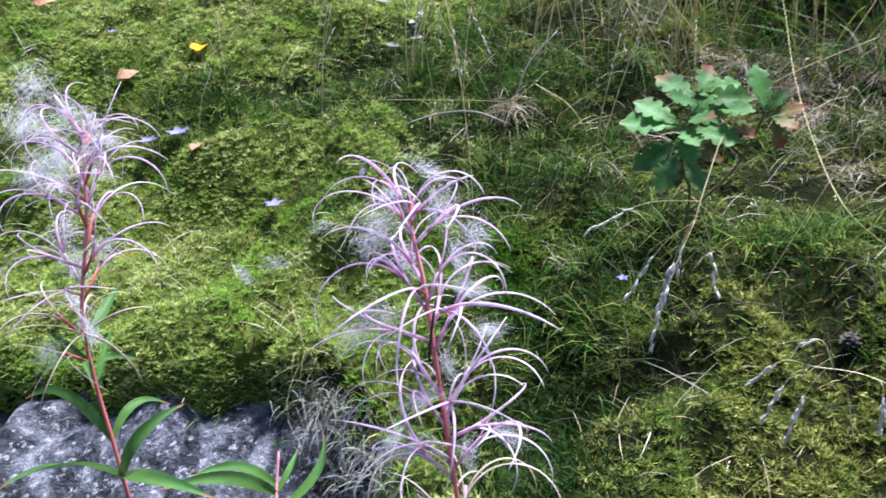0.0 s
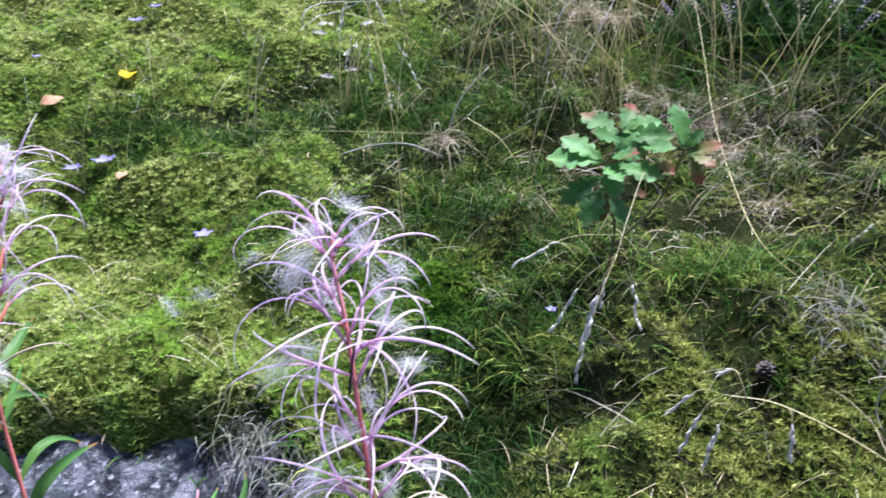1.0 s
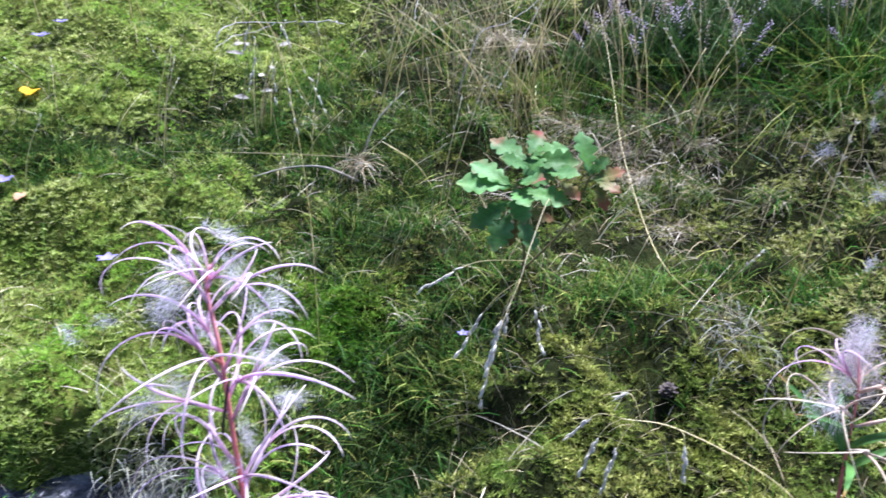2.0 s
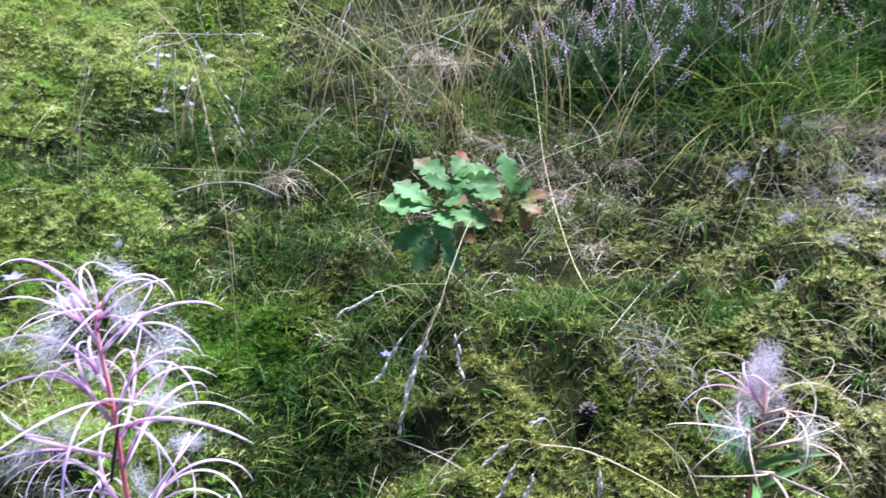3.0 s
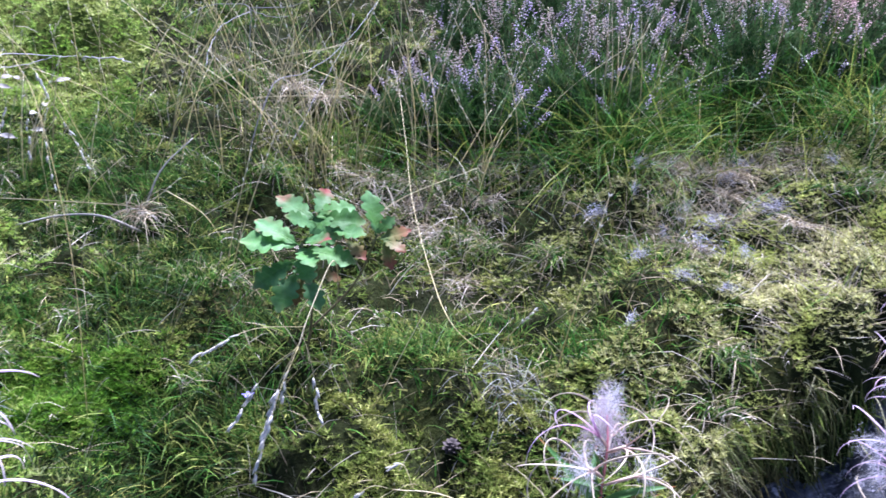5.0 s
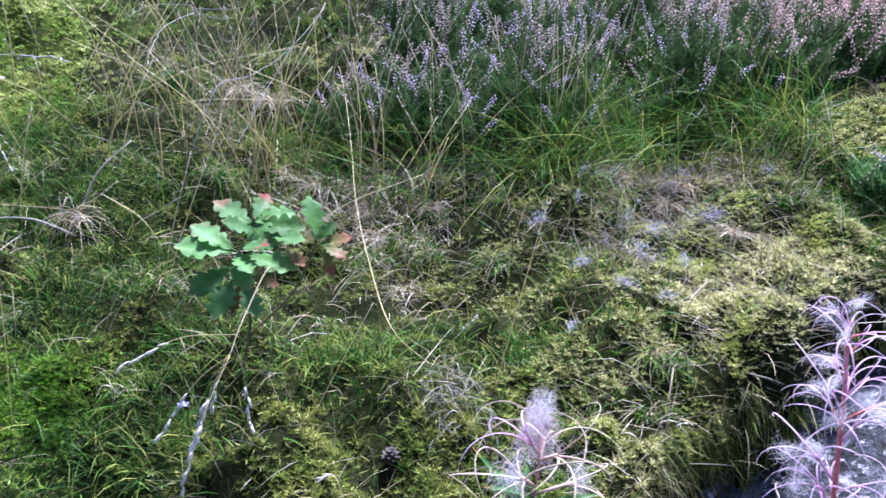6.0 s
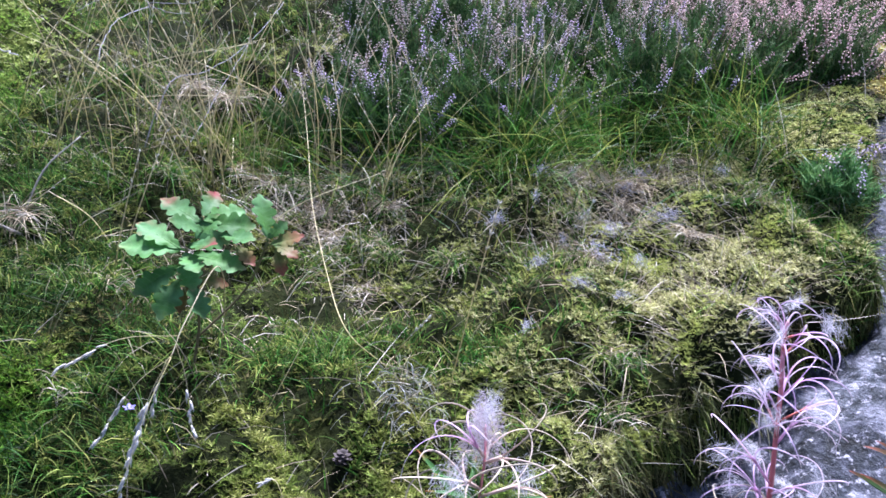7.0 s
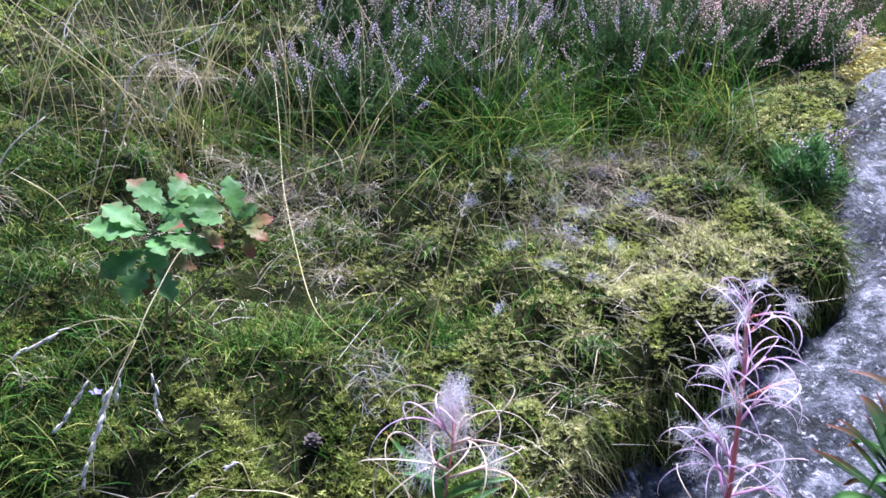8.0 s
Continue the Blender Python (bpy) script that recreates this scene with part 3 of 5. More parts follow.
fx = rng.uniform(0.60, 1.2, 4500)
fy = np.interp(fx, EDGE_X, EDGE_Y) + rng.uniform(-0.055, 0.02, len(fx))
x, y = np.concatenate([x, fx]), np.concatenate([y, fy])
side = rng.random(len(x)) < yellow_side(x, y) * np.clip(edge(x, y) / 0.03, 0, 1)
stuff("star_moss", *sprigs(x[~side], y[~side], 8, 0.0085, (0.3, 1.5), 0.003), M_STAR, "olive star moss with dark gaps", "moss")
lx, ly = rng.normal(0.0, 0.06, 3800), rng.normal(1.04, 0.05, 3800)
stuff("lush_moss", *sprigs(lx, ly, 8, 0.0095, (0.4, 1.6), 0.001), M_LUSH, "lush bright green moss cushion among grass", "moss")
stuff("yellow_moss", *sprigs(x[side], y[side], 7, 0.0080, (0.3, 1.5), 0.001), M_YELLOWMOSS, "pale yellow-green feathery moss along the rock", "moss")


def tufted(x, y, spread, lean):
    """Directions for blades that grow in tufts."""
    cell = 0.055
    cx, cy = (np.floor(x / cell) + 0.5 + 0.4 * (hashed(np.floor(x / cell), np.floor(y / cell), 3) - 0.5)) * cell, (np.floor(y / cell) + 0.5) * cell
    d = np.stack([(x - cx) / cell * spread, (y - cy) / cell * spread, np.ones(len(x))], -1)
    d[:, :2] += rng.normal(0, lean, (len(x), 2))
    return d / np.linalg.norm(d, axis=1)[:, None]


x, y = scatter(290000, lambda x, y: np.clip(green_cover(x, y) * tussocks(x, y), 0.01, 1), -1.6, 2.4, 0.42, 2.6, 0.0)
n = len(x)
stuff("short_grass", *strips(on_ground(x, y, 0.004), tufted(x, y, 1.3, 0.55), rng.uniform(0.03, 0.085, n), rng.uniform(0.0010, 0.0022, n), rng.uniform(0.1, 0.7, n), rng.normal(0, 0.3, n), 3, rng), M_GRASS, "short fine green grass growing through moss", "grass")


# grass darkened in its colour: shade of the hollow, and darker tufts
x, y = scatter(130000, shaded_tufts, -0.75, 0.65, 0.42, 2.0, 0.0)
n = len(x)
stuff("dark_grass", *strips(on_ground(x, y, 0.004), tufted(x, y, 1.3, 0.5), rng.uniform(0.025, 0.075, n), rng.uniform(0.0010, 0.0020, n), rng.uniform(0.1, 0.8, n), rng.normal(0, 0.3, n), 3, rng), M_DARKSHADEGRASS, "dark green fine grass in tufts and hollows", "grass")


def heath_front(x, y):
    d = np.abs((x - 0.60) * 0.447 + (y - 1.47) * 0.894)
    return np.where((x > 0.55) & (x < 1.35), np.exp(-(d / 0.11) ** 2), 0) * (0.7 + 0.5 * vnoise(x * 9, y * 9, 31)) * np.clip(0.75 + 1.4 * clumps(x, y), 0.12, 1.3) * np.clip((x - 0.80) / 0.3, 0.10, 1)


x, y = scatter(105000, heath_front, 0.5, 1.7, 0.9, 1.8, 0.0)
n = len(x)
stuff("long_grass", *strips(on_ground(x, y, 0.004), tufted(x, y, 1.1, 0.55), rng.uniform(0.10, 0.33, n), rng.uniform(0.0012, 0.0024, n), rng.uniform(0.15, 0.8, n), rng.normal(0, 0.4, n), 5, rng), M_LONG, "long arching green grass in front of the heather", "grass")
x, y = scatter(9000, heath_front, 0.5, 1.7, 0.9, 1.8, 0.0)
n = len(x)
stuff("long_dry_grass", *strips(on_ground(x, y, 0.004), tufted(x, y, 1.2, 0.7), rng.uniform(0.07, 0.22, n), rng.uniform(0.0010, 0.0020, n), rng.uniform(0.15, 1.1, n), rng.normal(0, 0.4, n), 5, rng), M_STRAW, "long withered blades among the green grass", "grass")
x, y = scatter(7000, lambda x, y: (0.5 + 0.5 * vnoise(x * 5, y * 5, 33)) * np.clip(0.15 + 2 * (x + 0.1), 0.1, 1), -1.6, 2.6, 1.5, 3.4, 0.0)
n = len(x)
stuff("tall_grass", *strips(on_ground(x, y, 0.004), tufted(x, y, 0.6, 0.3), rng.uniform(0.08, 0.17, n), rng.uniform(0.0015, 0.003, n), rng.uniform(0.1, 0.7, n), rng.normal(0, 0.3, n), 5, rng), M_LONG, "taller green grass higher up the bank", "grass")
x, y = scatter(190000, straw_cover, -1.5, 2.3, 0.42, 2.6, 0.0)
n = len(x)
stuff("dry_grass", *strips(on_ground(x, y, 0.002), tufted(x, y, 1.8, 0.9), rng.uniform(0.03, 0.12, n), rng.uniform(0.0006, 0.0014, n), rng.uniform(0.1, 0.6, n), rng.normal(0, 0.16, n), 3, rng), M_STRAW, "bleached dead grass lying in matted tufts", "grass")

# blades that hang over the broken edge
x = rng.uniform(-0.22, 1.62, 5000)
y = np.interp(x, EDGE_X, EDGE_Y) + rng.uniform(-0.015, 0.03, len(x))
keep = rng.random(len(x)) < np.clip(0.05 + 0.12 * bell(x, y, 0.84, 0.6, 0.22, 0.5) + 0.5 * bell(x, y, -0.15, 0.7, 0.07, 0.5) + 0.9 * bell(x, y, 1.42, 0.8, 0.2, 0.5) + 0.6 * vnoise(x * 16, y * 0, 41), 0, 1)
x, y = x[keep], y[keep]
n = len(x)
d = np.stack([rng.normal(0.1, 0.6, n), rng.normal(-0.65, 0.35, n), rng.normal(0.2, 0.35, n)], -1)
d /= np.linalg.norm(d, axis=1)[:, None]
stuff("hanging_grass", *strips(on_ground(x, y, -0.004), d, rng.uniform(0.03, 0.09, n), rng.uniform(0.0006, 0.0014, n), rng.uniform(0.3, 1.3, n), rng.normal(0, 0.15, n), 5, rng), M_HANG, "dry grass hanging over the edge of the rock", "grass")

# moss strands down the overhanging face; their dark colour carries its shade
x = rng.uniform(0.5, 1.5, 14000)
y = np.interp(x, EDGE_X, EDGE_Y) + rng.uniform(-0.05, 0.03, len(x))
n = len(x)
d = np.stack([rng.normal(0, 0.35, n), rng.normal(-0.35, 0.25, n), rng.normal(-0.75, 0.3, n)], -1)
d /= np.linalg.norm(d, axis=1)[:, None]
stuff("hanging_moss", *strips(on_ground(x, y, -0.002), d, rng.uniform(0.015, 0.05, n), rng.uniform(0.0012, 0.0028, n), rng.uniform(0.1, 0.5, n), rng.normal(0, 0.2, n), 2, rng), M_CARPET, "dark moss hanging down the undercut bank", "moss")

# yellow litter beside the far end of the rock
x, y = rng.normal(1.86, 0.08, 3200), rng.normal(1.08, 0.06, 3200)
keep = x > 1.70
x, y = x[keep], y[keep]
n = len(x)
d = rng.normal(0, 1, (n, 3)) * np.array([1, 1, 0.25])
d /= np.linalg.norm(d, axis=1)[:, None]
stuff("leaf_litter", *strips(np.stack([x, y, height(x, y) + rng.uniform(0.0, 0.02, n)], -1), d, rng.uniform(0.015, 0.04, n), rng.uniform(0.002, 0.006, n), rng.uniform(0, 0.2, n), rng.normal(0, 0.2, n), 2, rng), M_LITTER, "yellow and straw-coloured fallen litter on the ground", "litter")


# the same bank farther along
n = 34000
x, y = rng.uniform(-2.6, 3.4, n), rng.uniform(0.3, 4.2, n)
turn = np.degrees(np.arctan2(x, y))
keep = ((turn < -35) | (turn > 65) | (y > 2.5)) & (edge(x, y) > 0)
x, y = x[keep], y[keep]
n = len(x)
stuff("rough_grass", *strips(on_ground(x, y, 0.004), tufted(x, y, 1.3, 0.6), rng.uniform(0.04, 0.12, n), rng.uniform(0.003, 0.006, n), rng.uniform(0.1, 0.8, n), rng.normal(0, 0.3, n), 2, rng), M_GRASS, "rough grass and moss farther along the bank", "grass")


def dead_tuft(x, y, count, length, hang, seed, lift=0.004):
    """One withered tussock whose blades fall outwards."""
    r = np.random.default_rng(seed)
    az = r.uniform(0, 6.283, count)
    d = np.stack([np.cos(az), np.sin(az) - hang, r.uniform(0.2, 1.2, count)], -1)
    d /= np.linalg.norm(d, axis=1)[:, None]
    base = r.normal(0, 0.012 if hang < 0.9 else 0.032, (count, 3)) * np.array([1, 1, 0.3])
    me = array_mesh("dead_grass_tuft", *strips(base, d, r.uniform(0.5, 1.1, count) * length, r.uniform(0.0007, 0.0015, count), r.uniform(0.4, 1.0, count), r.normal(0, 0.12, count), 4, r))
    ob = part("dead_grass_tuft", me, M_STRAW if hang < 0.9 else M_GREYTUFT, m=pose(x, y, float(height(np.array([x]), np.array([y]))[0]) + lift))
    tagged(ob, "withered tuft of bleached grass collapsed on the moss", "grass", kind="stuff")


for k, (tx, ty, count, length, hang) in enumerate(((0.550, 0.825, 90, 0.06, 0.95), (0.52, 0.80, 70, 0.05, 0.95), (0.61, 1.12, 50, 0.06, 0.4), (-0.14, 0.80, 330, 0.045, 1.0), (-0.09, 0.72, 260, 0.045, 1.0), (0.93, 1.02, 110, 0.07, 0.4), (1.10, 1.13, 110, 0.07, 0.3), (0.76, 1.40, 130, 0.10, 0.2), (0.62, 1.36, 90, 0.08, 0.2), (1.02, 1.22, 90, 0.08, 0.2), (0.50, 1.58, 70, 0.09, 0.2))):
    dead_tuft(tx, ty, int(count * 1.5), length, hang, 400 + k)
for k, (tx, ty, length) in enumerate(((0.70, 1.42, 0.12), (0.78, 1.40, 0.11), (0.64, 1.40, 0.10), (0.87, 1.34, 0.11), (0.56, 1.48, 0.13), (0.72, 1.30, 0.08), (0.95, 1.29, 0.09), (1.06, 1.20, 0.08), (0.60, 1.27, 0.07), (0.47, 1.86, 0.17), (0.53, 1.80, 0.16), (1.03, 1.15, 0.08), (1.10, 1.066, 0.075), (1.245, 1.085, 0.085), (1.09, 0.905, 0.065), (0.955, 0.975, 0.07), (1.07, 1.045, 0.07), (1.215, 1.14, 0.08))):
    dead_tuft(tx, ty, 170, length, 0.05, 470 + k)
dead_tuft(0.113, 1.41, 80, 0.085, 0.88, 450, 0.05)

def green_tuft(x, y, count, length, seed):
    """One tussock of fine green blades with a few withered ones, falling outwards."""
    r = np.random.default_rng(seed)
    ob = thing("grass_tuft", (x, y, float(height(np.array([x]), np.array([y]))[0]) - 0.003), "tuft of fine green grass growing out of moss", "grass", "green grass tufts")
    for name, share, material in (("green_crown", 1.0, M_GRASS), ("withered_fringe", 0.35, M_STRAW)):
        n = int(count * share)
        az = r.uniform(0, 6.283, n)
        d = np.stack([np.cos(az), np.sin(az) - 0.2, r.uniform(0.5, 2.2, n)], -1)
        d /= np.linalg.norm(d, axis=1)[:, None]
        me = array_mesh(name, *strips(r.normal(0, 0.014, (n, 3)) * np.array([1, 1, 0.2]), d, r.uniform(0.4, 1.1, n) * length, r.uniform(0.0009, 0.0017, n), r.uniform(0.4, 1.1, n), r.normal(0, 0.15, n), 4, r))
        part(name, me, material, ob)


TUFTS = [(0.78, 0.69, 170, 0.075), (0.817, 0.742, 260, 0.085), (1.084, 0.921, 110, 0.055), (0.98, 1.09, 220, 0.075), (1.223, 0.922, 190, 0.055), (1.28, 0.89, 190, 0.055),
         (1.246, 0.925, 220, 0.06), (1.17, 0.91, 160, 0.05), (0.685, 1.20, 330, 0.085), (0.66, 1.235, 260, 0.08), (0.755, 1.09, 240, 0.075), (0.58, 1.23, 220, 0.075), (0.16, 1.04, 150, 0.06),
         (0.02, 1.22, 160, 0.07), (0.12, 1.30, 140, 0.07), (0.34, 1.30, 140, 0.06), (0.45, 1.05, 110, 0.05), (0.86, 1.22, 120, 0.07), (-0.10, 1.135, 300, 0.085), (-0.15, 1.13, 260, 0.08), (0.21, 1.225, 280, 0.085)]
TALL_TUFTS = [(-0.02, 1.55, 220, 0.10), (0.22, 1.62, 200, 0.10), (0.36, 1.50, 180, 0.09), (-0.13, 1.68, 240, 0.11), (0.05, 1.66, 240, 0.11)]
for k, (tx, ty, count, length) in enumerate(TUFTS + TALL_TUFTS):
    green_tuft(tx, ty, count, length, 600 + k)

# ---- oak seedling ----


def ground_at(x, y):
    return float(height(np.array([x]), np.array([y]))[0])


def oak_outline(s):
    body = max(0.0, math.sin(math.pi * min(1, max(0, (0.06 + 0.94 * s) ** 1.35)))) ** 0.75
    lobes = 1 - 0.38 * (0.5 + 0.5 * math.cos(2 * math.pi * 4.3 * s + 0.9)) ** 2.6
    return max(0.02, body * lobes)


# where each leaf springs, its turn and rise in degrees, length
CROWN = [
    (0.274, 0.904, 0.469, 168, 4, 0.067), (0.278, 0.899, 0.466, -85, 0, 0.051),
    (0.287, 0.897, 0.465, -32, -3, 0.062), (0.277, 0.893, 0.459, -88, -18, 0.047),
    (0.303, 0.924, 0.497, 11, 13, 0.054), (0.305, 0.923, 0.493, -22, 7, 0.058), (0.318, 0.908, 0.484, -42, 10, 0.046),
    (0.300, 0.915, 0.488, -160, 28, 0.046), (0.292, 0.910, 0.480, 30, 36, 0.042),
]
TINGED = [(0.287, 0.902, 0.472, 4, 17, 0.050), (0.302, 0.926, 0.502, 55, 24, 0.050), (0.283, 0.902, 0.474, -60, 24, 0.044), (0.272, 0.905, 0.471, 140, 23, 0.058), (0.298, 0.925, 0.494, 131, 21, 0.060)]
SKIRT = [(0.268, 0.896, 0.448, -167, -24, 0.054), (0.271, 0.890, 0.437, -126, -28, 0.055), (0.283, 0.887, 0.435, -76, -34, 0.050), (0.275, 0.901, 0.449, 178, -24, 0.036)]
REDDENED = [
    (0.292, 0.891, 0.437, -3, -11, 0.038), (0.277, 0.890, 0.424, -115, -43, 0.028), (0.334, 0.894, 0.475, -65, -18, 0.037),
    (0.383, 0.915, 0.468, -12, 22, 0.042), (0.387, 0.913, 0.468, -58, -3, 0.037), (0.389, 0.911, 0.464, -86, -42, 0.038),
]
SIDE = [(0.379, 0.920, 0.476, 90, 51, 0.060), (0.379, 0.919, 0.474, 11, 39, 0.034)]

foot = Vector((0.305, 0.965, ground_at(0.305, 0.965)))
oak = thing("oak_seedling", foot, "young oak seedling with lobed green leaves reddening at tips", "seedling")
g = Geo()
sweep(g, smooth_line([Vector((0, 0, -0.02)), Vector((0.0, -0.03, 0.08)), Vector((0.283, 0.905, 0.42)) - foot, Vector((0.280, 0.900, 0.472)) - foot]), 0.0020, 6)
part("stem", g, M_BARK, oak, "thin brown woody stem")
g = Geo()
sweep(g, smooth_line([Vector((0.0, -0.03, 0.08)), Vector((0.30, 0.93, 0.44)) - foot, Vector((0.302, 0.925, 0.502)) - foot]), 0.0016, 6)
part("stem", g, M_BARK, oak)
g = Geo()
sweep(g, smooth_line([Vector((0.0, -0.02, 0.05)), Vector((0.36, 0.935, 0.40)) - foot, Vector((0.381, 0.918, 0.474)) - foot]), 0.0016, 6)
part("stem", g, M_BARK, oak)
for leaves, material in ((CROWN, M_OAK), (TINGED, M_OAKTIP), (SKIRT, M_OAK), (SIDE, M_OAK), (REDDENED, M_OAKRED)):
    for i, (bx, by, bz, az, el, ln) in enumerate(leaves):
        g = Geo()
        d = Vector((math.cos(radians(az)) * math.cos(radians(el)), math.sin(radians(az)) * math.cos(radians(el)), math.sin(radians(el))))
        face = Vector((random.uniform(-0.3, 0.3), -0.75 + random.uniform(-0.25, 0.25), 1.0))
        leaf_surface(g, Vector((bx, by, bz)) - foot, d, face, ln, ln * random.uniform(0.52, 0.62), oak_outline, 38, 6, random.uniform(0.02, 0.16), random.uniform(0.1, 0.3), 0.035, i * 1.7, 0.1)
        part("leaf", g, material, oak, "reddened oak leaf" if material is M_OAKRED else "")

# ---- fireweeds gone to seed ----


def lance(s):
    return max(0.03, math.sin(math.pi * min(1, (0.04 + 0.96 * s) ** 0.8)) ** 0.8)


VALVES = []
for k in range(8):
    g = Geo()
    reach, turn = 0.052 + 0.005 * (k % 4), (118, 148, 104, 172, 132, 158, 112, 142)[k]
    p, line = Vector((0, 0, 0)), []
    for i in range(17):
        s = i / 16
        line.append(p.copy())
        ang = radians(turn) * s ** 1.15
        p = p + Vector((math.sin(ang), 0.05 * math.sin(3 * s + k), math.cos(ang))) * reach / 16
    sweep(g, line, [0.0009 - 0.00015 * min(1, i / 5) - 0.0005 * max(0, i - 8) / 8 for i in range(17)], 6, 0.38)
    VALVES.append(g.mesh("valve"))
    VALVES[-1].materials.append(M_VALVE)
DRY = []
for me in VALVES:
    DRY.append(me.copy())
    DRY[-1].materials[0] = M_VALVEDRY
    DRY[-1].transform(Matrix.Rotation(radians(14), 4, "Y"))


def fluff_mesh(seed, count, spread, length, wide=0.00008, curl=0.25):
    r = np.random.default_rng(seed)
    base = r.normal(0, spread, (count, 3)) * np.array([1.6, 0.9, 1.6])
    lock = r.integers(0, 5, count)
    d = r.normal(0, 0.28, (count, 3)) + r.normal(0, 0.5, (5, 3))[lock] + np.array([0.7, -0.2, 0.35])
    d /= np.linalg.norm(d, axis=1)[:, None]
    co, quads, along = strips(base, d, r.uniform(0.4, 1, count) * length, np.full(count, wide), r.uniform(0, 0.3, count), r.normal(0, curl, count), 4, r)
    me = array_mesh("seed_fluff", co, quads, along)
    me.materials.append(M_FLUFF)
    return me


FLUFFS = [fluff_mesh(50 + k, 230, 0.0030, 0.012, 0.00014) for k in range(3)]


TANGLES = [fluff_mesh(80 + k, 200, 0.0042, 0.013, 0.00028, 0.5) for k in range(3)]
for me in TANGLES:
    me.materials[0] = M_TANGLE


def arched_leaf(g, base, mid, tip, ratio, r):
    """A narrow toothed leaf that runs from base over mid to its drooping tip, folded along the rib."""
    bend = mid * 2 - (base + tip) * 0.5
    length = (mid - base).length + (tip - mid).length
    up = Vector((r.uniform(-0.4, 0.4), r.uniform(-0.8, -0.2), 0.8))
    vs, ss, cs = [], [], []
    for i in range(25):
        s = i / 24
        p = base * (1 - s) ** 2 + bend * (2 * s * (1 - s)) + tip * s * s
        d = ((bend - base) * (1 - s) + (tip - bend) * s).normalized()
        side = d.cross(up).normalized()
        n = side.cross(d)
        w = length * ratio * 0.5 * lance(s) * (1.07 if i % 2 else 0.97)
        for q in (-1, -0.5, 0, 0.5, 1):
            vs.append(p + side * (q * w) + n * (abs(q) * w * 0.35 + 0.12 * w * math.sin(7 * s + q * 2)))
            ss.append(s)
            cs.append(abs(q))
    g.add(vs, [(i * 5 + j, i * 5 + j + 1, i * 5 + j + 6, i * 5 + j + 5) for i in range(24) for j in range(4)], ss, cs)


def aim(p, d, twist=0.0):
    """A pose at p whose own z points along d."""
    q = Vector(d).normalized().to_track_quat("Z", "X").to_matrix().to_4x4()
    return Matrix.Translation(p) @ q @ Matrix.Rotation(twist, 4, "Z")


